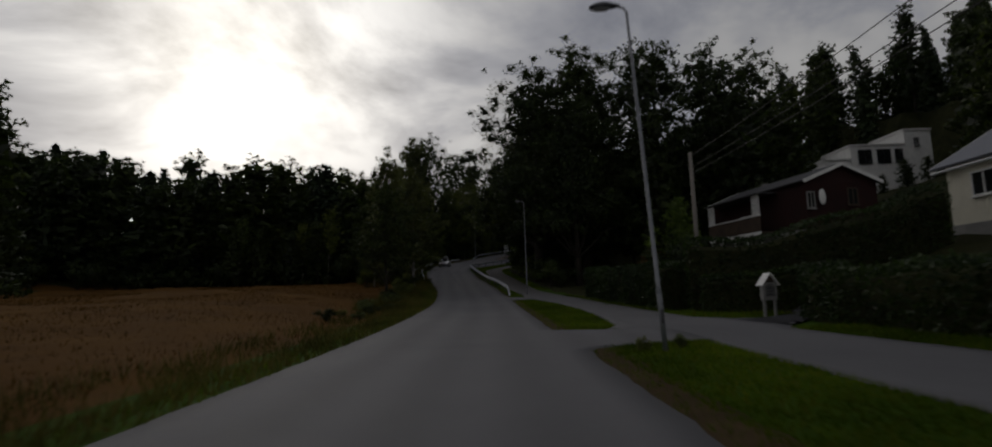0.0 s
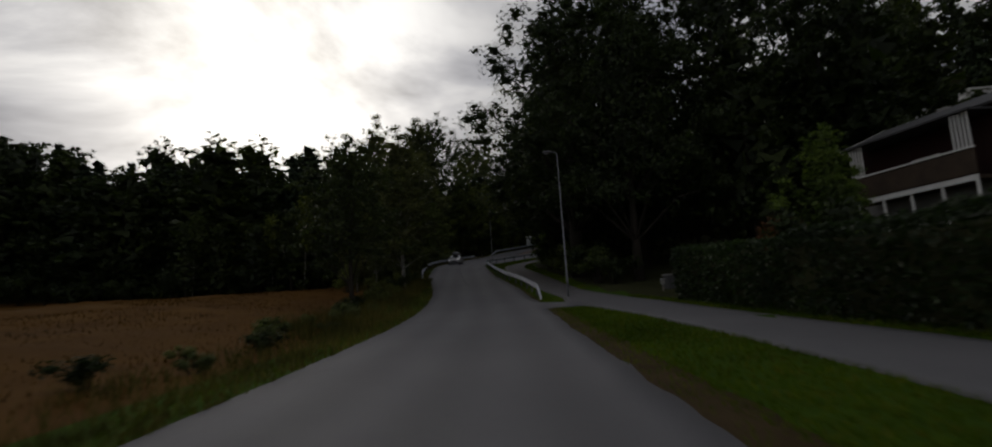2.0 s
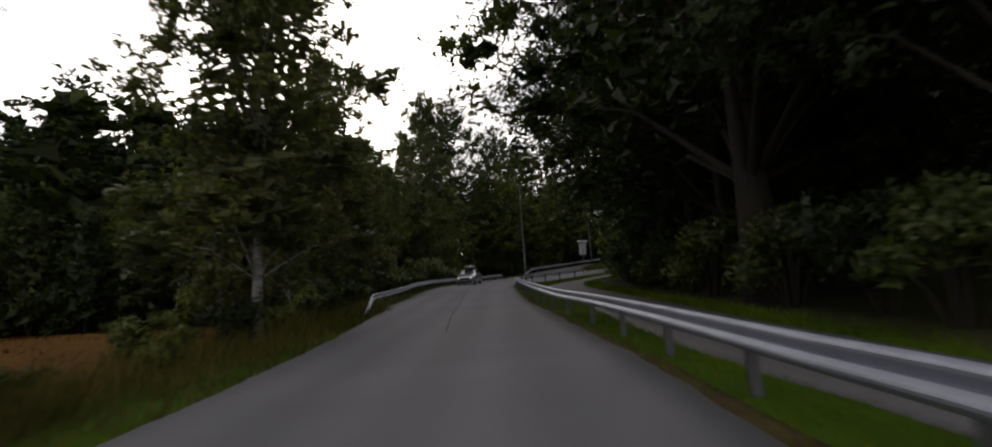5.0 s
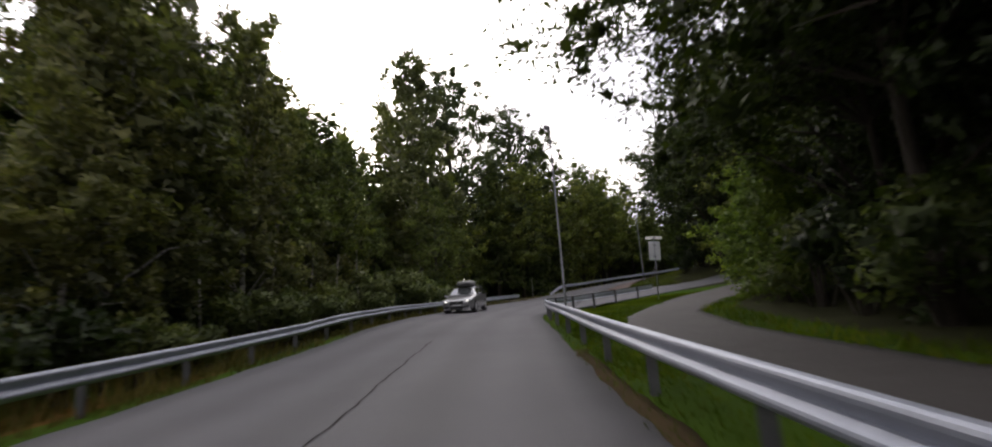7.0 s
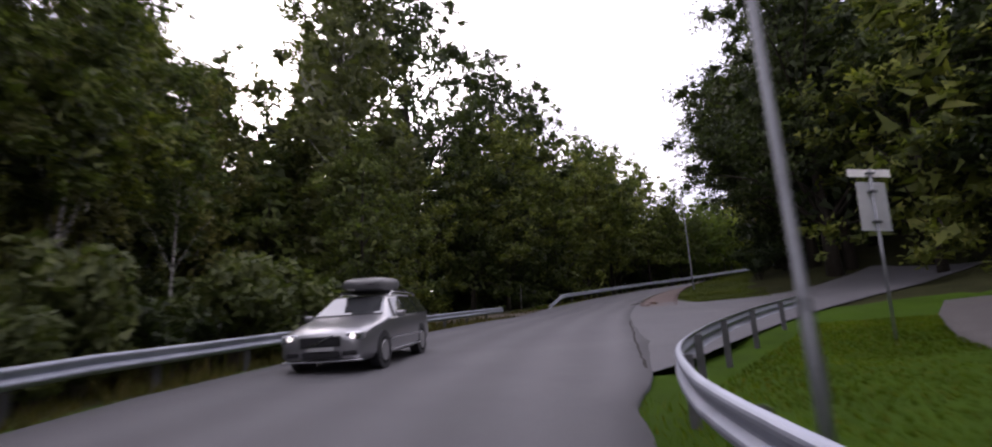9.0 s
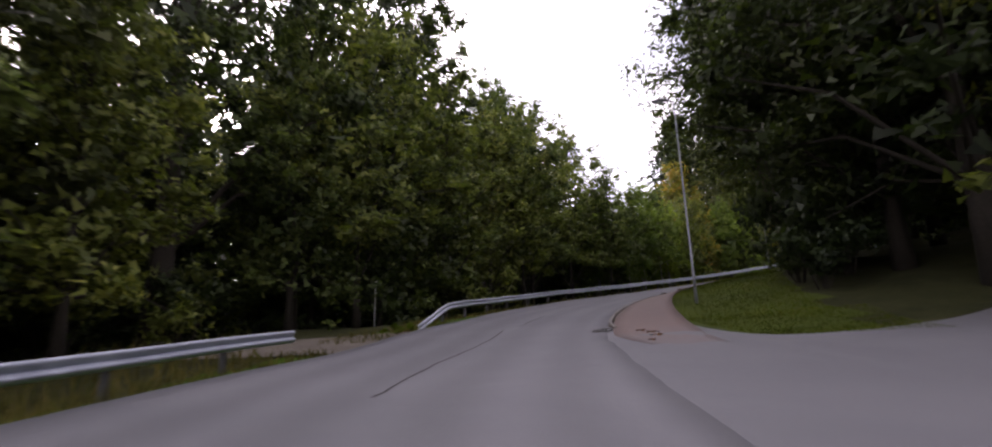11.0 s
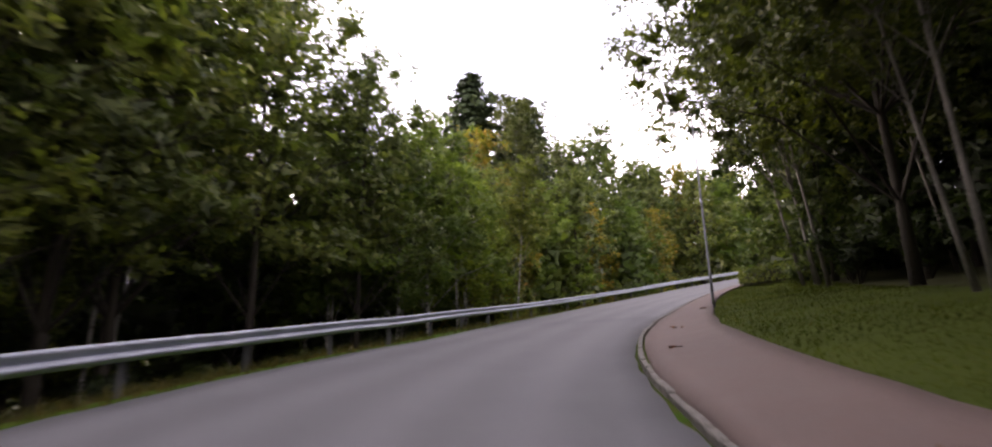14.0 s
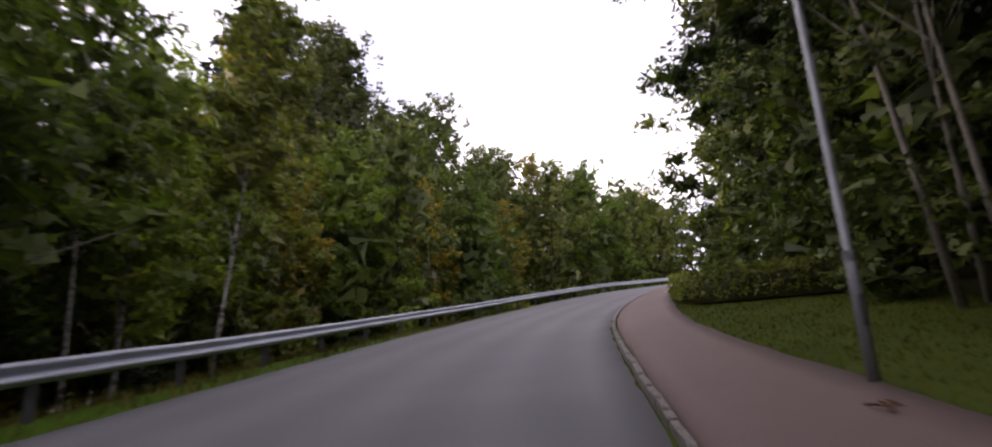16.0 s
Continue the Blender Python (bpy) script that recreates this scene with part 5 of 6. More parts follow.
# ---- crash barriers ----
def barrier(nodes, label, post_gap=3.0, flip=1, group="crash barriers"):
    """nodes: (x, y, top over the land); a W-shaped steel beam on steel posts."""
    line = smooth_line([(a, b, c) for a, b, c in nodes], 0.5)
    z = height(line[:, 0], line[:, 1])
    t = np.gradient(line[:, :2], axis=0)
    t /= np.hypot(t[:, 0], t[:, 1])[:, None]
    nn = np.stack([t[:, 1], -t[:, 0]], 1) * flip
    zero = np.array([line[len(line) // 2, 0], line[len(line) // 2, 1], z[len(z) // 2]])
    ob = thing("crash_barrier", label, "crash barrier", pose(*zero), group)
    # profile: out towards the road, down from the top edge
    prof = [(0.0, 0.0), (0.03, -0.008), (0.052, -0.022), (0.06, -0.042), (0.056, -0.07), (0.034, -0.112), (0.012, -0.142), (0.01, -0.162), (0.044, -0.186), (0.066, -0.2), (0.074, -0.222), (0.068, -0.25), (0.036, -0.288), (0.0, -0.31)]
    back = [(a - 0.006, b) for a, b in reversed(prof)]
    ring = prof + back
    n = len(ring)
    lens = np.r_[0, np.cumsum(np.hypot(*np.diff(line[:, :2], axis=0).T))]
    cuts = list(np.arange(0, lens[-1], 4.0)) + [lens[-1]]
    if cuts[-1] - cuts[-2] < 1.5:
        cuts.pop(-2)
    for a, b in zip(cuts[:-1], cuts[1:]):
        ss = np.r_[np.linspace(a, min(b + 0.12, lens[-1]), 9)]
        rows = []
        for j, q in enumerate(ss):
            c = [np.interp(q, lens, line[:, k]) for k in range(3)]
            m = np.array([np.interp(q, lens, nn[:, k]) for k in range(2)])
            zz = np.interp(q, lens, z)
            lap = 0.004 if j == len(ss) - 1 else 0.0
            for u, v in ring:
                rows.append((c[0] + m[0] * (u + lap), c[1] + m[1] * (u + lap), zz + c[2] + v))
        f = [(i * n + k, i * n + (k + 1) % n, (i + 1) * n + (k + 1) % n, (i + 1) * n + k) for i in range(len(ss) - 1) for k in range(n)]
        f += [tuple(range(n)), tuple(reversed(range((len(ss) - 1) * n, len(ss) * n)))]
        part("beam", (np.array(rows) - zero, f), M_STEEL, ob, smooth=False)
    for q in np.arange(0.6, lens[-1], post_gap):
        top = float(np.interp(q, lens, line[:, 2]))
        if top < 0.3:
            continue
        x, y, zz = (float(np.interp(q, lens, a)) for a in (line[:, 0], line[:, 1], z))
        m = [float(np.interp(q, lens, nn[:, k])) for k in range(2)]
        turn = Matrix.Translation((x - m[0] * 0.06 - zero[0], y - m[1] * 0.06 - zero[1], zz - zero[2])) @ Matrix.Rotation(math.atan2(m[1], m[0]), 4, "Z")
        bm = bmesh.new()
        box(bm, -0.06, 0.055, -0.035, -0.027, -0.35, top - 0.03)
        box(bm, -0.06, 0.055, 0.027, 0.035, -0.35, top - 0.03)
        box(bm, -0.06, -0.052, -0.027, 0.027, -0.35, top - 0.03)
        bmesh.ops.transform(bm, matrix=turn, verts=bm.verts)
        part("post", bm, M_POST, ob)
    return ob


def rail_nodes(pairs):
    return [(*at(s, d)[0][:2], h) for s, d, h in pairs]


barrier(rail_nodes([(75.9, -5.95, 0.05), (76.6, -6.0, 0.22), (77.6, -6.08, 0.5), (78.5, -6.15, 0.73), (80, -6.25, 0.74), (85, -6.5, 0.74), (91, -6.6, 0.74), (97, -6.7, 0.74), (104, -7.0, 0.74),
                    (110, -7.15, 0.74), (118, -7.1, 0.74), (125, -6.75, 0.73), (130.8, -6.5, 0.7)]), "long galvanised steel barrier on the outer verge, ramped end")
barrier(rail_nodes([(137.2, -5.6, 0.14), (138.6, -5.75, 0.36), (140.2, -5.95, 0.66), (141.4, -6.1, 0.78), (145, -6.3, 0.78), (150, -6.5, 0.8), (158, -6.5, 0.8), (166, -6.2, 0.76), (174, -6.1, 0.74),
                    (184, -6.1, 0.74), (196, -6.1, 0.74), (210, -6.1, 0.74), (228, -6.1, 0.74)]), "galvanised steel barrier curving round the outside bend")
barrier(rail_nodes([(50.4, 2.35, 0.1), (51.4, 2.4, 0.34), (52.9, 2.45, 0.73), (56, 2.5, 0.76), (61, 2.5, 0.76), (66, 2.25, 0.76), (70, 1.85, 0.76), (75, 1.66, 0.76), (82, 1.55, 0.76), (90, 1.42, 0.74),
                    (95, 1.27, 0.72), (99, 1.2, 0.73), (101, 1.35, 0.73), (103, 1.7, 0.73), (105, 2.25, 0.73), (107.5, 3.15, 0.73), (111.5, 4.95, 0.73), (115.5, 7.1, 0.73)]),
        "galvanised steel barrier between road and footpath, curving into the side road", flip=-1)


# ---- kerb ----
def kerb():
    ob = thing("kerb", "low rough granite kerb edging the red footway", "kerb", pose(*at(150, 1.5)[0]), kind="structure")
    zero = np.array(ob.matrix_basis.translation)
    rng = random.Random(4)
    shapes = []
    for i in range(6):
        bm = boxed(-0.5, 0.5, -0.5, 0.5, -0.5, 0.5)
        bmesh.ops.bevel(bm, geom=list(bm.edges), offset=0.07, segments=1, affect="EDGES")
        for v in bm.verts:
            v.co += Vector([rng.uniform(-0.04, 0.04) for _ in range(3)])
        me = bpy.data.meshes.new("kerb_stone")
        bmesh.ops.recalc_face_normals(bm, faces=bm.faces)
        bm.to_mesh(me)
        bm.free()
        me.materials.append(M_KERB)
        shapes.append(me)
    s = 134.8
    while s < 236:
        n = rng.uniform(0.38, 0.72) if s < 192 else 1.5
        a, b = at(s, EDGE_R(s) + 0.1)[0], at(s + n, EDGE_R(s + n) + 0.1)[0]
        if s < 136.0:
            a[:2] += (0.16 * (136.0 - s), -0.05 * (136.0 - s))
        st = new("kerb_stone", rng.choice(shapes))
        st.parent = ob
        c, dd = (a + b) / 2 - zero, b - a
        gap = 0.9
        st.matrix_basis = Matrix.Translation(c - np.array((0, 0, 0.025))) @ Matrix.Rotation(math.atan2(dd[1], dd[0]), 4, "Z") @ Matrix.Rotation(-math.atan2(dd[2], math.hypot(dd[0], dd[1])), 4, "Y") @ Matrix.Diagonal((n * gap, rng.uniform(0.085, 0.115), rng.uniform(0.18, 0.23), 1))
        s += n


kerb()

# ---- gully by the kerb's end ----
def gully(x, y):
    p = spot(x, y)
    up = Vector((-(spot(x + 0.5, y) - spot(x - 0.5, y)).z, -(spot(x, y + 0.5) - spot(x, y - 0.5)).z, 1.0)).normalized()
    lie = Matrix.Translation((p.x, p.y, p.z + 0.003)) @ up.to_track_quat("Z", "Y").to_matrix().to_4x4() @ Matrix.Rotation(radians(68), 4, "Z")
    ob = thing("drain_gully", "round iron gully grate sunk in a dark worn patch of asphalt", "drain", lie)
    rim = [(math.cos(k * 0.2618) * (0.5 + 0.07 * math.sin(k * 2.1)), math.sin(k * 0.2618) * (0.3 + 0.04 * math.cos(k * 1.7))) for k in range(24)]
    v = [(a, b, 0.004) for a, b in rim] + [(a * 1.04, b * 1.04, -0.05) for a, b in rim]
    part("patch", (v, [tuple(range(24))] + [(i, i + 24, (i + 1) % 24 + 24, (i + 1) % 24) for i in range(24)]), M_CRACK, ob, "dark damp asphalt patch")
    ring = bmesh.new()
    bmesh.ops.create_cone(ring, segments=20, radius1=0.2, radius2=0.19, depth=0.01, cap_ends=True, matrix=Matrix.Translation((0.1, 0.02, 0.004)))
    part("grate", ring, M_POST, ob)
    for k in range(-3, 4):
        part("slot", boxed(0.1 + k * 0.045 - 0.012, 0.1 + k * 0.045 + 0.012, 0.02 - 0.12, 0.02 + 0.12, 0.008, 0.012), M_CABLE, ob)


gully(1.55, 133.45)

# ---- seams in the asphalt ----
seam([tuple(at(s, d)[0][:2]) for s, d in ((66, -1.5), (70, -1.8), (74, -1.98), (79, -2.02), (84, -2.18), (90, -2.32))], 0.022)
seam([(-0.99, 119.5), (-1.5, 115.5), (-2.03, 111.4), (-2.35, 108.8), (-2.63, 106.4)], 0.035)
seam([tuple(at(s, d)[0][:2]) for s, d in ((124.5, -2.15), (128, -2.05), (131, -1.95), (135.5, -1.9))], 0.035)
seam([tuple(at(s, d)[0][:2]) for s, d in ((136.6, -1.55), (138, -1.52), (140, -1.48))], 0.03)
seam([tuple(at(s, d)[0][:2]) for s, d in ((148, -1.68), (150.5, -1.8), (153.5, -1.85))], 0.03)


# ---- street lamps ----
def street_lamp(x, y, tall, arm_to, label, sink=0.3, lean=0.0):
    p = spot(x, y)
    ob = thing("street_lamp", label, "street lamp", pose(p.x, p.y, p.z, 0, lean, 0) @ pose(0, 0, 0, 0, 0, arm_to), "street lamps")
    part("pole", tubes(([(0, 0, -sink), (0, 0, 1.2), (0, 0, 1.22), (0, 0, tall * 0.6), (0, 0, tall - 0.1), (-0.06, 0, tall), (-0.22, 0, tall + 0.05)], [0.056, 0.055, 0.045, 0.039, 0.03, 0.026, 0.024]), n=12), M_POLE, ob, smooth=True)
    bm = bmesh.new()
    bmesh.ops.create_uvsphere(bm, u_segments=14, v_segments=8, radius=1.0)
    for v in bm.verts:
        k = 1.0 if v.co.x < 0.2 else 0.72
        v.co = Vector((v.co.x * 0.36 - 0.48, v.co.y * 0.15 * k, max(v.co.z, -0.45) * 0.1 * k + tall + 0.06))
    head = part("lamp_head", bm, M_LAMP, ob, "dark grey flat lamp head", True)
    bm = bmesh.new()
    bmesh.ops.create_uvsphere(bm, u_segments=12, v_segments=6, radius=1.0)
    for v in bm.verts:
        v.co = Vector((v.co.x * 0.22 - 0.56, v.co.y * 0.11, min(v.co.z, 0.0) * 0.055 + tall + 0.018))
    part("glass", bm, M_GLASS_LAMP, head, "clouded glass cover", True)
    part("collar", tubes(([(0, 0, 1.17), (0, 0, 1.27)], [0.059, 0.059]), n=12), M_POLE, ob)
    part("hatch", boxed(-0.032, 0.032, -0.065, -0.05, 0.55, 0.85, 0.01), M_POST, ob)
    return ob


street_lamp(3.55, 12.1, 7.5, 0, "tall zinc street lamp in the grass strip by the road", lean=-2.6)
street_lamp(3.25, 52.2, 8.4, 5, "tall zinc street lamp beside the start of the barrier")
street_lamp(-2.48, 99.9, 8.6, 78, "zinc street lamp on the grass inside the curved barrier")
street_lamp(6.1, 136.9, 8.0, -20, "zinc street lamp on the lawn behind the footway")
street_lamp(23.96, 161.26, 7.9, -45, "zinc street lamp on the lawn at the bend")
_p = at(203, 7.5)[0]
street_lamp(_p[0], _p[1], 7.9, -60, "far zinc street lamp beyond the low hedge")


# ---- power pole and lines ----
def power_pole(x, y, tall, turn, label):
    p = spot(x, y)
    ob = thing("power_pole", label, "power pole", pose(p.x, p.y, p.z, 0, 0, turn), "power poles")
    part("pole", tubes(([(0, 0, -0.4), (0, 0, tall * 0.5), (0, 0, tall)], [0.12, 0.105, 0.085]), n=10), M_WOODPOLE, ob, smooth=True)
    for z in (tall - 0.35, tall - 0.9, tall - 1.15):
        part("insulator", tubes(([(0.09, 0, z), (0.2, 0, z), (0.2, 0, z + 0.1)], [0.02, 0.02, 0.04]), n=6), M_POST, ob)
    return ob


def cable(a, b, sag, r, label):
    a, b = Vector(a), Vector(b)
    pts = [a.lerp(b, k / 24) - Vector((0, 0, sag * 4 * (k / 24) * (1 - k / 24))) - a for k in range(25)]
    ob = solid("power_cable", tubes((pts, [r] * 25), n=5), M_CABLE, label, "cable", group="overhead cables")
    ob.matrix_basis = Matrix.Translation(a)


power_pole(9.75, 26.95, 7.4, 100, "grey weathered wooden power pole behind the hedge")
power_pole(8.2, -13.0, 8.6, 100, "grey wooden power pole standing by the hedge")
_a, _b2 = spot(9.6, 26.95), spot(8.2, -13.0)
for k, (za, zb, side) in enumerate(((7.25, 8.0, 0.0), (6.7, 7.3, 0.12), (6.4, 7.0, 0.2))):
    cable(_a + Vector((0.2, 0, za)), _b2 + Vector((side, 0, zb)), 0.5, 0.014, "thin black overhead cable from pole to pole")


# ---- sign, stakes, notice boards ----
def sign_post():
    p = spot(2.92, 108.5)
    ob = thing("road_sign", "traffic sign seen from behind, two grey plates on a thin pole", "road sign", pose(p.x, p.y, p.z, 0, 3, 8))
    part("pole", tubes(([(0, 0, -0.3), (0, 0, 3.72)], [0.03, 0.03]), n=8), M_POLE, ob, smooth=True)
    part("plate", boxed(-0.34, 0.34, 0.033, 0.045, 2.3, 3.42, 0.004), M_SIGN, ob, "tall grey plate back")
    part("top_plate", boxed(-0.5, 0.5, 0.033, 0.048, 3.54, 3.72, 0.004), M_WHITE, ob, "narrow white name plate")
    for z in (2.5, 3.2, 3.62):
        part("bracket", boxed(-0.09, 0.09, -0.04, 0.04, z - 0.02, z + 0.02), M_POST, ob)


sign_post()


def stake(x, y, tall, label):
    p = spot(x, y)
    ob = thing("marker_stake", label, "marker post", pose(p.x, p.y, p.z, 1.5, 1, 15), "marker posts")
    part("post", tubes(([(0, 0, -0.3), (0, 0, tall - 0.3), (0, 0, tall)], [0.028, 0.026, 0.024]), n=8), M_SIGN, ob, smooth=True)
    part("reflector", tubes(([(0, 0, tall - 0.28), (0, 0, tall - 0.25), (0, 0, tall - 0.03), (0, 0, tall + 0.01)], [0.024, 0.045, 0.045, 0.022]), n=10), M_WHITE, ob, "pale rounded reflector cap")


stake(-6.3, 144.3, 2.1, "thin grey marker stake on the grass by the barrier gap")


def notice_board(x, y, turn, label, wide=0.85, tall=1.75, roof=True):
    p = spot(x, y)
    ob = thing("notice_board", label, "notice board", pose(p.x, p.y, p.z, 0, 0, turn))
    h = wide / 2
    for sx in (-1, 1):
        part("post", boxed(sx * h * 0.72 - 0.045, sx * h * 0.72 + 0.045, -0.04, 0.04, -0.2, 0.62, 0.006), M_STONE, ob)
    body = part("frame", boxed(-h, h, -0.07, 0.07, 0.55, tall - 0.32, 0.012), M_STONE, ob)
    part("pane", boxed(-h + 0.12, h - 0.12, -0.085, -0.074, 0.68, tall - 0.44), M_PAPER, body, "grey notices behind glass")
    for k in range(5):
        part("text_bar", boxed(-h + 0.2, h - 0.24, -0.09, -0.087, 0.74 + k * 0.11, 0.78 + k * 0.11), M_PLASTIC, body)
    part("gable", ([(-h, -0.05, tall - 0.34), (h, -0.05, tall - 0.34), (0, -0.05, tall), (-h, 0.05, tall - 0.34), (h, 0.05, tall - 0.34), (0, 0.05, tall)],
                   [(0, 1, 2), (5, 4, 3), (0, 3, 4, 1), (1, 4, 5, 2), (2, 5, 3, 0)]), M_DARKWOOD, ob)
    rise = math.atan2(0.36, h)
    for sx in (-1, 1):
        m = Matrix.Translation((0, 0, tall + 0.02)) @ Matrix.Rotation(sx * rise, 4, "Y")
        length = h / math.cos(rise) + 0.12
        part("roof_board", boxed(0 if sx > 0 else -length, length if sx > 0 else 0, -0.16, 0.16, -0.012, 0.018, 0.004, turn=m), M_WHITE, ob)
    return ob


notice_board(10.0, 20.9, 22, "small white notice board with a pitched roof by the drive", 0.7, 1.5)
notice_board(-18.3, 119.8, 12, "small white-edged roofed board among the weeds", 1.35, 2.4)


# ---- garden gate ----
def gate_pillar(x, y, tall, turn, label):
    p = spot(x, y)
    ob = thing("gate_pillar", label, "gate pillar", pose(p.x, p.y, p.z, 0, 0, turn), "gate pillars")
    part("shaft", boxed(-0.26, 0.26, -0.22, 0.22, -0.2, tall, 0.02), M_POST, ob)
    part("cap", boxed(-0.34, 0.34, -0.3, 0.3, tall, tall + 0.08, 0.02), M_STONE, ob, "pale cap slab")


gate_pillar(9.4, 53.5, 0.72, 20, "low rendered gate pillar with a pale cap")
gate_pillar(12.6, 52.3, 0.9, 20, "low rendered gate pillar half hidden by shrubs")


def picket(x, y, turn, n, label):
    p = spot(x, y)
    ob = thing("picket_gate", label, "gate", pose(p.x, p.y, p.z, 0, 0, turn))
    for k in range(n):
        part("picket", boxed(k * 0.17, k * 0.17 + 0.09, -0.012, 0.012, 0.08, 0.72 + 0.03 * math.sin(k * 1.3), 0.004), M_WOODPOLE, ob)
    for z in (0.22, 0.52):
        part("rail", boxed(-0.05, n * 0.17, 0.013, 0.05, z, z + 0.08), M_WOODPOLE, ob)


picket(10.1, 53.9, -14, 12, "weathered grey picket gate across the drive")


def letter_box(x, y, turn):
    p = spot(x, y)
    ob = thing("letter_box", "small pale letter box on a short post", "letter box", pose(p.x, p.y, p.z, 0, 0, turn))
    part("post", boxed(-0.03, 0.03, -0.03, 0.03, -0.2, 0.36), M_WOODPOLE, ob)
    body = part("body", boxed(-0.1, 0.1, -0.08, 0.08, 0.3, 0.6, 0.015), M_STONE, ob)
    part("lid", boxed(-0.12, 0.12, -0.1, 0.1, 0.6, 0.63, 0.006), M_SIGN, body, "grey metal lid")


letter_box(8.75, 52.6, 20)


# ---- houses ----
def window_at(ob, m, wide, tall, mat_frame=M_WHITE):
    """A framed window in a wall; m: its lower middle, facing -y of m."""
    def tr(bm):
        bmesh.ops.transform(bm, matrix=m, verts=bm.verts)
        return bm
    w = wide / 2
    bm = bmesh.new()
    for a in ((-w, w, 0, 0.09), (-w, w, tall - 0.09, tall), (-w, -w + 0.09, 0.09, tall - 0.09), (w - 0.09, w, 0.09, tall - 0.09)):
        box(bm, a[0], a[1], -0.05, 0.02, a[2], a[3])
    frame_ob = part("window", tr(bm), mat_frame, ob)
    part("pane", tr(boxed(-w + 0.09, w - 0.09, -0.02, 0.0, 0.09, tall - 0.09)), M_GLASS, frame_ob, "dark glass")
    part("mullion", tr(boxed(-0.025, 0.025, -0.06, -0.021, 0.09, tall - 0.09)), mat_frame, frame_ob)
    part("sill", tr(boxed(-w - 0.05, w + 0.05, -0.13, 0.0, -0.05, 0.0)), mat_frame, frame_ob)


def boards(ob, m, wide, tall, mat, step=0.16, cut=None):
    """Upright cover boards over a wall face as one slim ribbed sheet."""
    bm = bmesh.new()
    n = int(wide / step)
    for k in range(n):
        x = -wide / 2 + (k + 0.5) * wide / n
        top = tall if cut is None else tall + cut(x)
        box(bm, x - 0.022, x + 0.022, -0.022, 0.0, 0.0, top)
    bmesh.ops.transform(bm, matrix=m, verts=bm.verts)
    part("cladding", bm, mat, ob)


def gabled_house(name, label, x0, x1, y0, y1, base, eave, ridge, wall_mat, roof_mat, over=0.45, turn=0):
    """A house whose ridge runs along y."""
    ob = thing(name, label, "house", pose((x0 + x1) / 2, (y0 + y1) / 2, base, 0, 0, turn))
    w, l, h, r = (x1 - x0) / 2, (y1 - y0) / 2, eave - base, ridge - base
    part("plinth", boxed(-w - 0.03, w + 0.03, -l - 0.03, l + 0.03, -1.6, 0.25), M_STONE, ob)
    v = [(-w, -l, 0.25), (w, -l, 0.25), (w, -l, h), (0, -l, r), (-w, -l, h), (-w, l, 0.25), (w, l, 0.25), (w, l, h), (0, l, r), (-w, l, h)]
    f = [(0, 1, 2, 3, 4), (9, 8, 7, 6, 5), (0, 5, 6, 1), (1, 6, 7, 2), (4, 9, 5, 0), (2, 7, 8, 3), (3, 8, 9, 4)]
    part("wall", (v, f), wall_mat, ob)
    k = math.atan2(r - h, w)
    length = w / math.cos(k) + over
    for sx in (-1, 1):
        m = Matrix.Translation((0, 0, r + 0.05)) @ Matrix.Rotation(sx * k, 4, "Y")
        part("roof", boxed(0 if sx > 0 else -length, length if sx > 0 else 0, -l - over, l + over, 0.0, 0.12, turn=m), roof_mat, ob)
        for e in (-1, 1):
            y = e * (l + over + 0.012)
            part("bargeboard", boxed(0.0 if sx > 0 else -length, length if sx > 0 else 0.0, min(y, y + e * 0.03), max(y, y + e * 0.03), -0.12, 0.14, turn=m), M_WHITE, ob, "white bargeboard")
    return ob


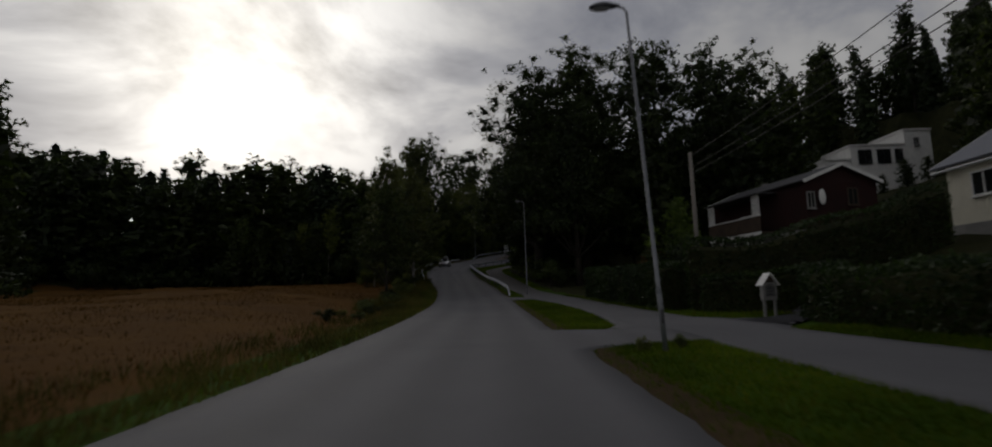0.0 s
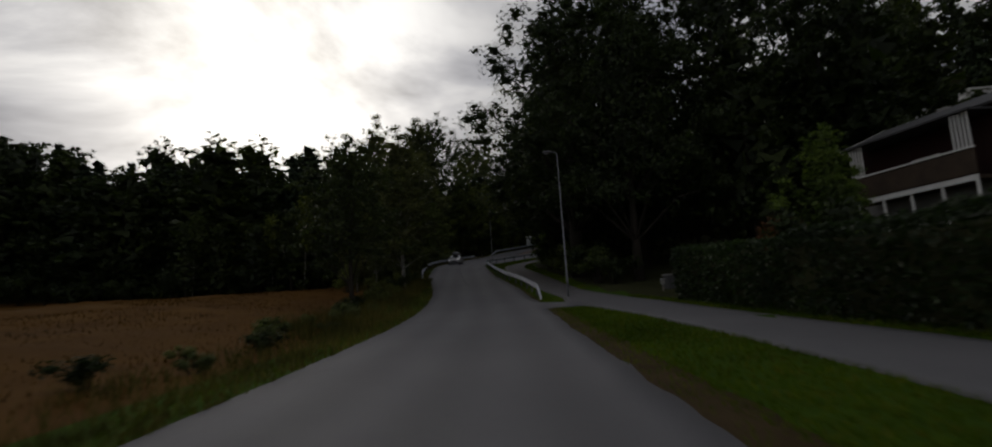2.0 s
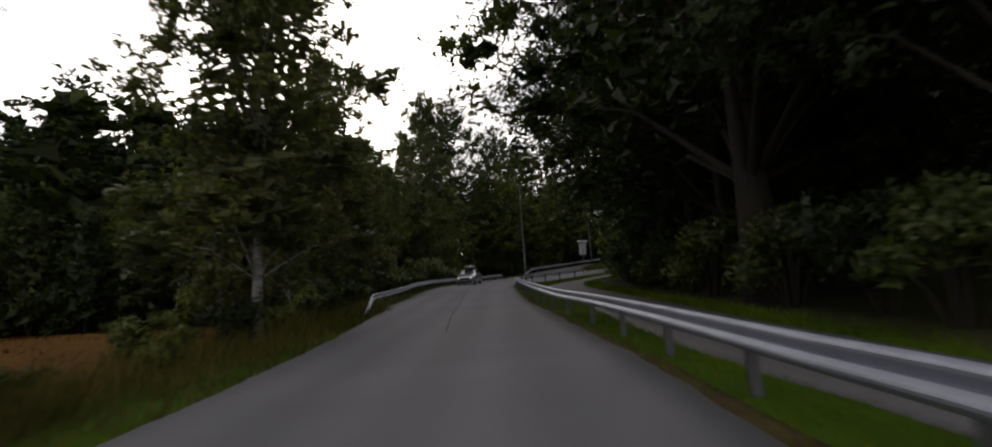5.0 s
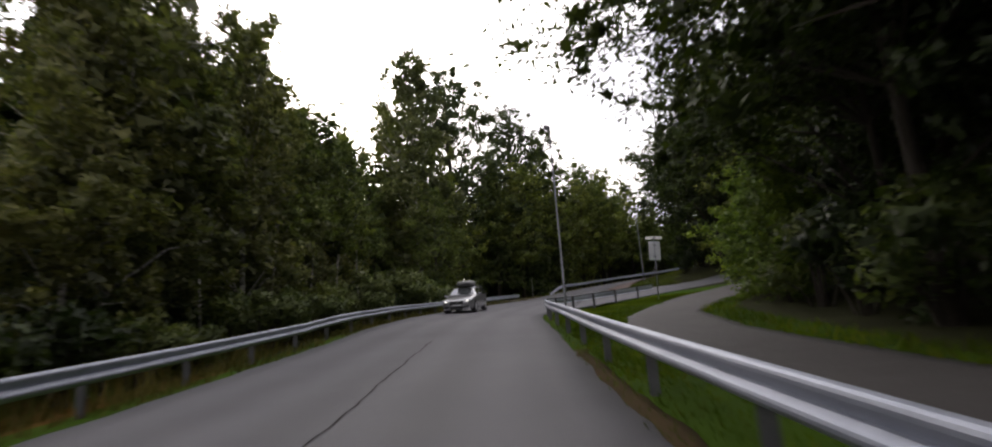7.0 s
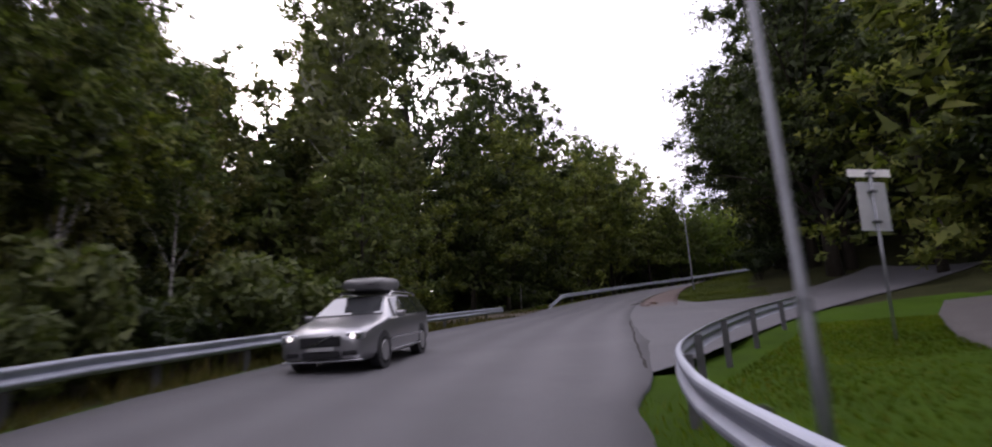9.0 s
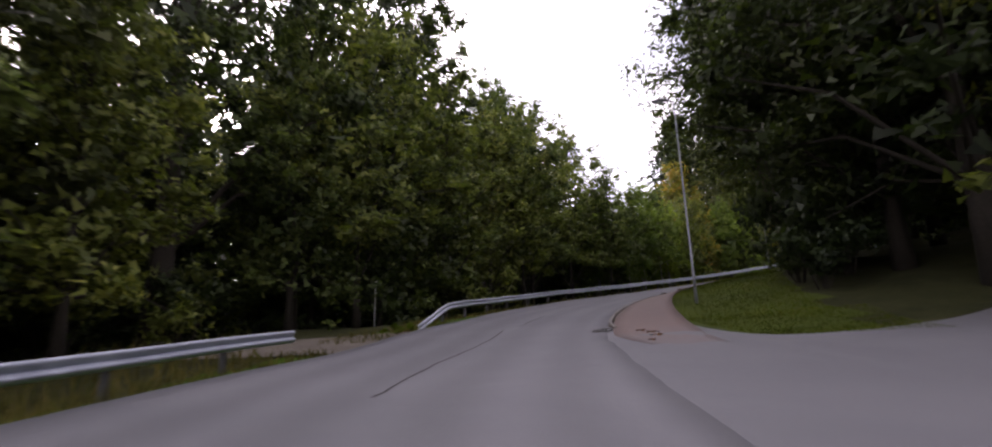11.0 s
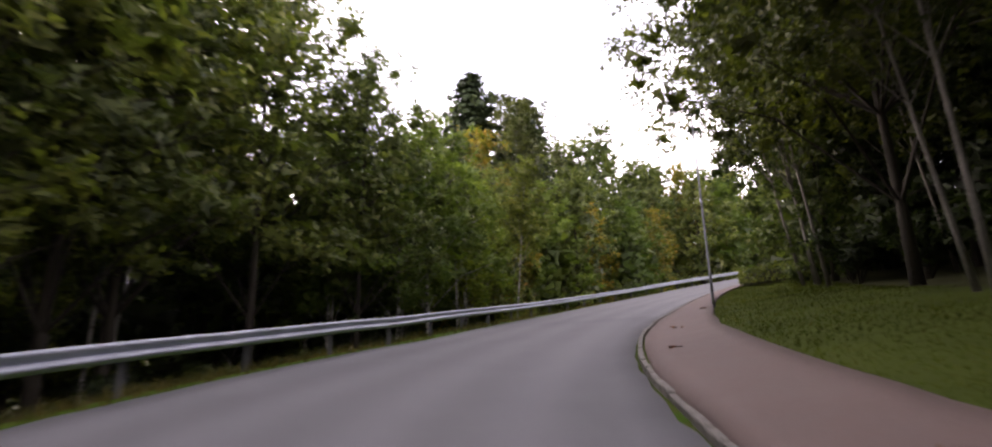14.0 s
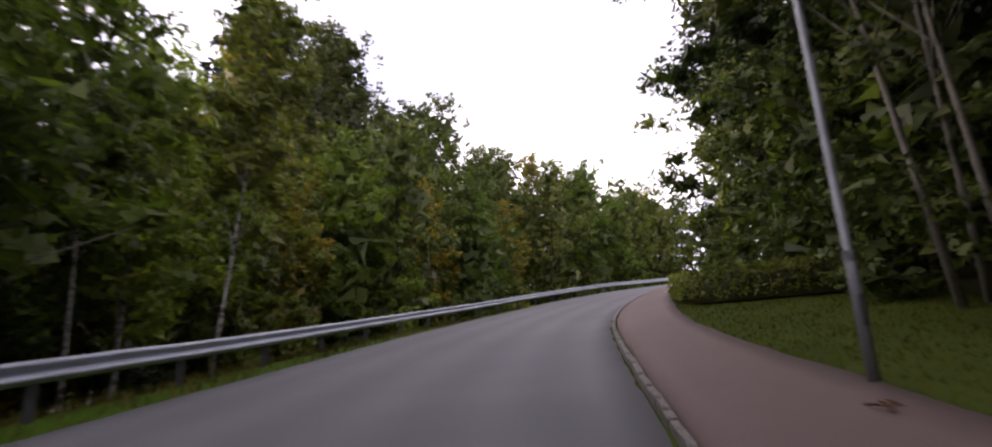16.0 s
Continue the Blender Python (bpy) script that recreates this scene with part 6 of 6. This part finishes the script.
def red_house():
    base = 5.46
    ob = gabled_house("red_house", "dark red wooden house with white bargeboards and a long balcony", 22.39, 28.79, 42.77, 54.87, base, 9.3, 10.55, M_FALU, M_ROOF, 0.35, 11.2)
    w, l = 3.2, 6.05
    boards(ob, Matrix.Translation((0, -l, 0.25)), 6.4, 3.5, M_FALU, 0.2)
    boards(ob, Matrix.Translation((-w, 0, 0.25)) @ Matrix.Rotation(radians(-90), 4, "Z"), 12.1, 3.5, M_FALU, 0.2)
    window_at(ob, Matrix.Translation((-2.75, -l - 0.03, 1.75)), 0.7, 1.3, M_STONE)
    window_at(ob, Matrix.Translation((0.95, -l - 0.03, 2.0)), 0.95, 1.35, M_DARKWOOD)
    window_at(ob, Matrix.Translation((-w - 0.03, 1.0, 0.9)) @ Matrix.Rotation(radians(-90), 4, "Z"), 1.6, 1.3)
    # oval satellite dish by the corner
    bm = bmesh.new()
    bmesh.ops.create_uvsphere(bm, u_segments=16, v_segments=8, radius=1.0)
    for v in bm.verts:
        v.co = Vector((v.co.x * 0.3 - 2.0, -l - 0.35 + v.co.y * 0.06, v.co.z * 0.6 + 2.6))
    dish = part("dish", bm, M_WHITE, ob, "pale oval satellite dish", True)
    part("dish_arm", tubes(([(-2.0, -l - 0.33, 2.6), (-2.0, -l, 2.5)], [0.03, 0.03]), n=6), M_POST, dish)
    # balcony on posts along the side facing the road
    bx0, bx1, by0, by1, fz = -4.72, -w - 0.02, -2.82, 4.42, 0.46
    deck = part("balcony", boxed(bx0, bx1, by0, by1, fz - 0.18, fz, 0.01), M_DARKWOOD, ob, "brown boarded balcony")
    part("edge_beam", boxed(bx0 - 0.05, bx0 - 0.004, by0, by1, fz - 0.24, fz + 0.02), M_WHITE, deck)
    part("hand_rail", boxed(bx0 - 0.08, bx0 + 0.05, by0, by1, fz + 1.27, fz + 1.35), M_WHITE, deck)
    n = 40
    for k in range(n):
        y = by0 + (k + 0.5) * (by1 - by0) / n
        part("board", boxed(bx0 - 0.03, bx0 - 0.006, y - 0.1, y + 0.1, fz + 0.1, fz + 1.24), M_DARKWOOD, deck)
    for k in range(5):
        y = by0 + 0.15 + k * (by1 - by0 - 0.3) / 4
        part("post", boxed(bx0, bx0 + 0.12, y - 0.06, y + 0.06, -1.9, fz - 0.18), M_WHITE, deck)
    for y0 in (by0 + 0.1, by1 - 0.9):
        for k in range(5):
            part("baluster", boxed(bx0, bx0 + 0.07, y0 + k * 0.2, y0 + k * 0.2 + 0.07, fz + 1.35, fz + 3.0), M_WHITE, deck)
    part("balcony_roof", boxed(bx0 - 0.2, bx1, by0 - 0.2, by1 + 0.2, fz + 3.0, fz + 3.1), M_ROOF, ob)
    bm = boxed(-0.3, 0.3, 2.0, 2.6, 3.6, 5.3, 0.02)
    part("chimney", bm, M_STONE, ob)


red_house()


def cream_house():
    base = 4.0
    ob = gabled_house("cream_house", "cream boarded house with a grey roof above the hedge", 23.9, 33.0, 18.2, 29.3, base, 7.4, 10.0, M_CREAM, M_ROOF_GREY, 0.5)
    boards(ob, Matrix.Translation((-4.55, 0, 0.25)) @ Matrix.Rotation(radians(-90), 4, "Z"), 11.1, 3.0, M_CREAM, 0.24)
    boards(ob, Matrix.Translation((0, 5.55, 0.25)) @ Matrix.Rotation(radians(180), 4, "Z"), 9.1, 3.0, M_CREAM, 0.24)
    for y in (3.3, 0.0, -3.3):
        window_at(ob, Matrix.Translation((-4.59, y, 1.5)) @ Matrix.Rotation(radians(-90), 4, "Z"), 1.5, 1.25, M_WHITE)
    part("gutter", tubes(([(-5.0, -6.0, 3.05), (-5.0, 6.0, 3.05)], [0.07, 0.07]), n=6), M_SIGN, ob)


cream_house()


def white_villa():
    base = 19.8
    ob = thing("white_villa", "white flat-roofed modern villa high on the wooded slope", "house", pose(60.5, 92, base))
    for name, b, in (("main_block", (-3.4, 5.3, -4, 4, -6, 3.4)), ("tower_block", (5.32, 9.6, -4, 4, -6, 5.7)), ("low_block", (-7.7, -3.42, -4, 3, -6, 1.2))):
        body = part(name, boxed(*b, 0.02), M_WHITE, ob)
        part("roof_edge", boxed(b[0] - 0.2, b[1] + 0.2 - (0.22 if name != "tower_block" else 0), b[2] - 0.2, b[3] + 0.2, b[5] + 0.003, b[5] + 0.22), M_WHITE, body)
    for x in (-1.2, 1.8, 4.2):
        window_at(ob, Matrix.Translation((x, -4.03, 0.5)), 2.2 if x < 4 else 1.3, 2.3, M_PLASTIC)
    window_at(ob, Matrix.Translation((7.2, -4.03, 3.0)), 0.9, 1.5, M_PLASTIC)
    window_at(ob, Matrix.Translation((-6.0, -4.03, -1.2)), 1.8, 1.4, M_PLASTIC)


white_villa()


# ---- the oncoming estate car ----
def car():
    p = at(108.4, -4.3)[0]
    q = at(106.4, -4.45)[0]
    yaw = math.degrees(math.atan2(q[1] - p[1], q[0] - p[0]))
    tilt = math.degrees(math.atan2(p[2] - q[2], 2.0))
    ob = thing("estate_car", "silver-grey estate car with lit headlights and a dark roof box", "car", pose(p[0], p[1], p[2], 0, tilt, yaw + 4.5))
    # sections along x (front is +x): x, floor, waist, half width at waist, roof height, half width at roof
    secs = [(2.36, 0.36, 0.62, 0.62, 0.66, 0.5), (2.28, 0.24, 0.7, 0.8, 0.75, 0.7), (2.0, 0.2, 0.78, 0.88, 0.84, 0.8), (1.45, 0.19, 0.86, 0.91, 0.94, 0.84), (0.98, 0.19, 0.92, 0.92, 1.02, 0.84),
            (0.25, 0.19, 0.94, 0.925, 1.42, 0.62), (-0.5, 0.19, 0.95, 0.925, 1.48, 0.62), (-1.4, 0.19, 0.96, 0.92, 1.45, 0.61), (-1.95, 0.21, 0.97, 0.9, 1.4, 0.59), (-2.25, 0.26, 0.96, 0.86, 1.2, 0.6), (-2.37, 0.36, 0.9, 0.76, 0.95, 0.62)]
    v, f = [], []
    for x, lo, wa, hw, ro, rw in secs:
        v += [(x, -hw * 0.86, lo), (x, -hw, lo + 0.12), (x, -hw * 1.0, (lo + wa) / 2 + 0.05), (x, -hw * 0.97, wa), (x, -rw, ro - 0.04), (x, -rw * 0.8, ro), (x, rw * 0.8, ro), (x, rw, ro - 0.04), (x, hw * 0.97, wa), (x, hw * 1.0, (lo + wa) / 2 + 0.05), (x, hw, lo + 0.12), (x, hw * 0.86, lo)]
    n = 12
    for i in range(len(secs) - 1):
        for k in range(n):
            f.append((i * n + k, i * n + (k + 1) % n, (i + 1) * n + (k + 1) % n, (i + 1) * n + k))
    f += [tuple(reversed(range(n))), tuple(range((len(secs) - 1) * n, len(secs) * n))]
    body = part("body", (v, f), M_PAINT, ob, smooth=True)
    es = body.modifiers.new("edges", "BEVEL")
    es.width, es.segments, es.limit_method, es.angle_limit = 0.03, 2, "ANGLE", radians(25)

    def pane(name, pts, label=""):
        q4 = [Vector(a) for a in pts]
        nrm = (q4[1] - q4[0]).cross(q4[2] - q4[0]).normalized()
        c = sum(q4, Vector()) / len(q4)
        if nrm.dot(c - Vector((-0.3, 0, 0.9))) < 0:
            nrm = -nrm
        a = [p4 + nrm * 0.012 for p4 in q4] + [p4 - nrm * 0.02 for p4 in q4]
        m = len(q4)
        part(name, (a, [tuple(range(m)), tuple(reversed(range(m, 2 * m)))] + [(i, (i + 1) % m, m + (i + 1) % m, m + i) for i in range(m)]), M_SCREEN if name == "windscreen" else M_GLASS, body, label)

    pane("windscreen", [(0.95, -0.74, 1.05), (0.95, 0.74, 1.05), (0.28, 0.58, 1.41), (0.28, -0.58, 1.41)], "dark reflecting windscreen")
    for sy in (-1, 1):
        for x0, x1 in ((0.62, -0.28), (-0.36, -1.2), (-1.28, -2.0)):
            t0 = 1.36 if x0 > 0.5 else 1.4
            top0 = x0 - (0.36 if x0 > 0.5 else 0.02)
            pane("side_window", [(x0, sy * 0.895, 0.98), (x1, sy * 0.895, 0.98), (x1 + (0.12 if x1 < -1.9 else 0), sy * 0.65, 1.38), (top0, sy * 0.65, t0)])
        part("door_mirror", boxed(0.55, 0.72, min(sy * 0.95, sy * 1.13), max(sy * 0.95, sy * 1.13), 0.95, 1.08, 0.03), M_PAINT, body)
        part("side_strip", boxed(-1.25, 1.0, min(sy * 0.92, sy * 0.945), max(sy * 0.92, sy * 0.945), 0.5, 0.54), M_CHROME, body, "bright side strip")
        part("sill_strip", boxed(-1.2, 1.0, min(sy * 0.9, sy * 0.935), max(sy * 0.9, sy * 0.935), 0.26, 0.3), M_CHROME, body, "bright sill strip")
        housing = part("headlight", boxed(2.1, 2.325, min(sy * 0.46, sy * 0.81), max(sy * 0.46, sy * 0.81), 0.59, 0.76, 0.03), M_CHROME, body, "clear headlight")
        lens_v, lens_f = tubes(([(2.3, sy * 0.62, 0.675), (2.34, sy * 0.62, 0.675)], [0.065, 0.05]), n=14)
        part("lit_lens", (lens_v, lens_f), M_HEAD, housing, "lit lens")
        part("fog_grille", boxed(2.28, 2.37, min(sy * 0.42, sy * 0.7), max(sy * 0.42, sy * 0.7), 0.33, 0.43, 0.02), M_PLASTIC, body)
        part("roof_rail", tubes(([(0.1, sy * 0.6, 1.43), (-0.2, sy * 0.6, 1.52), (-1.7, sy * 0.6, 1.49), (-1.95, sy * 0.58, 1.41)], [0.022] * 4), n=6), M_CHROME, body)
        for x in (1.38, -1.37):
            tyre_v, tyre_f = tubes(([(x, sy * 0.72, 0.32), (x, sy * 0.735, 0.32), (x, sy * 0.905, 0.32), (x, sy * 0.925, 0.32)], [0.27, 0.32, 0.32, 0.27]), n=24)
            wheel = part("wheel", (tyre_v, tyre_f), M_RUBBER, ob, smooth=False)
            part("rim", tubes(([(x, sy * 0.9, 0.32), (x, sy * 0.935, 0.32)], [0.215, 0.2]), n=20), M_ALLOY, wheel, "grey alloy rim")
            part("wheel_arch", tubes(([(x, sy * 0.7, 0.33), (x, sy * 0.922, 0.33)], [0.38, 0.385]), n=24), M_PLASTIC, body)
    part("grille", boxed(2.28, 2.4, -0.4, 0.4, 0.5, 0.7, 0.02), M_PLASTIC, body, "black radiator grille")
    part("grille_bar", boxed(2.395, 2.415, -0.3, 0.3, 0.585, 0.615, turn=Matrix.Translation((0, 0, 0.6)) @ Matrix.Rotation(radians(22), 4, "X") @ Matrix.Translation((0, 0, -0.6))), M_CHROME, body)
    part("air_intake", boxed(2.26, 2.385, -0.38, 0.38, 0.29, 0.42, 0.02), M_PLASTIC, body)
    part("plate", boxed(2.36, 2.4, -0.26, 0.26, 0.43, 0.5), M_SIGN, body, "plain number plate")
    part("bumper_lip", boxed(2.2, 2.36, -0.78, 0.78, 0.22, 0.26, 0.01), M_CHROME, body)
    for x in (-0.05, -1.15):
        part("roof_bar", boxed(x - 0.03, x + 0.03, -0.62, 0.62, 1.5, 1.55, 0.008), M_PLASTIC, body)
    bm = bmesh.new()
    bmesh.ops.create_uvsphere(bm, u_segments=24, v_segments=12, radius=1.0)
    for w in bm.verts:
        k = abs(w.co.x)
        w.co = Vector((math.copysign(k ** 0.7, w.co.x) * 1.12 - 0.55, math.copysign(abs(w.co.y) ** 0.6, w.co.y) * 0.47, math.copysign(abs(w.co.z) ** 0.6, w.co.z) * 0.17 * (1 - 0.15 * w.co.x) + 1.71))
    rb = part("roof_box", bm, M_BOX, ob, "dark glossy roof box", True)
    part("box_seam", boxed(-1.6, 0.5, -0.425, 0.425, 1.68, 1.695, 0.004), M_PLASTIC, rb)


car()

for s, h in ((84, 2.2), (88, 2.0), (94, 2.6), (98, 2.2), (100, 2.6), (110, 3.2), (112.5, 3.6), (116, 3.2), (119, 2.6), (122, 2.4)):
    plant_sd("weed", s, -9.2 - 0.8 * math.sin(s), h, wide=1.15)

for s in range(30, 76, 2):
    plant_sd("weed" if s % 3 else "shrub2", s + 0.5, -7.3 - 0.8 * math.sin(s * 1.9) - 0.02 * (76 - s), (0.7 + (s - 30) * 0.018) * (1 + 0.3 * math.sin(s * 0.7)))

# nettles round the foot of the second barrier
for _x, _y, _h in ((-4.7, 137.7, 0.28), (-4.4, 138.4, 0.34), (-4.9, 138.6, 0.36), (-5.3, 138.1, 0.25)):
    plant("nettle", _x, _y, _h)

# garden shrubs by the gate and the drive
plant("rust", 14.2, 48.6, 3.2)
plant("rust", 12.6, 46.6, 2.6)
plant("shrub", 11.2, 47.2, 2.6)
plant("shrub2", 13.8, 44.5, 4.0)
plant("fresh", 15.5, 46.5, 6.5)
plant("weed", 4.1, 12.9, 0.4, wide=0.8)
plant("weed", 3.15, 12.2, 0.45, wide=0.5)
for _x, _y, _h in ((-14.0, 105.4, 3.8), (-14.9, 103.8, 3.0), (-13.6, 111.8, 4.0), (-14.6, 112.6, 3.4), (-13.4, 99.0, 2.8), (-13.0, 95.0, 2.6)):
    plant("weed", _x, _y, _h, wide=0.95)
for k, (x, y) in enumerate([(-14.2, 107.0), (-14.4, 110.3), (-15.8, 113.5), (-13.2, 104.0), (-14.6, 119.5), (-13.9, 122.0)]):
    plant("weed", x, y, 2.2 + 0.4 * (k % 3))


# ---- fallen twigs and leaves on the footway ----
def fallen_twig(s, d, size, seed):
    rng = random.Random(seed)
    p = at(s, d, 0.09)[0]
    a = rng.uniform(0, 6.28)
    ends = [Vector((math.cos(a) * size * k, math.sin(a) * size * k, 0.0)) + Vector((rng.uniform(-0.03, 0.03), rng.uniform(-0.03, 0.03), 0.012)) for k in (-0.5, 0.0, 0.5)]
    ob = thing("fallen_twig", "dark fallen twig lying on the red footway", "twig", pose(*p), "fallen twigs")
    part("stem", tubes((ends, [0.012, 0.01, 0.006]), n=5), M_BARK, ob)
    pts = np.array([[rng.uniform(-0.5, 0.5) * size, rng.uniform(-0.3, 0.3) * size, 0.015] for _ in range(7)])
    part("leaves", mesh_of("leaves", *leaf_cloud(pts, 0.09, np.random.default_rng(seed), 0.9), M_LEAF_RUST), None, ob, "withered brown leaves")


for _k, (_s, _d, _n) in enumerate(((133.2, 2.33, 0.3), (132.7, 2.65, 0.35), (131.9, 2.65, 0.3), (130.7, 2.4, 0.25), (148.3, 2.4, 0.25), (152.7, 2.5, 0.4), (152.2, 2.65, 0.3), (165.0, 2.0, 0.4), (160.2, 1.9, 0.3), (171.0, 2.9, 0.35))):
    fallen_twig(_s, _d, _n, 60 + _k)
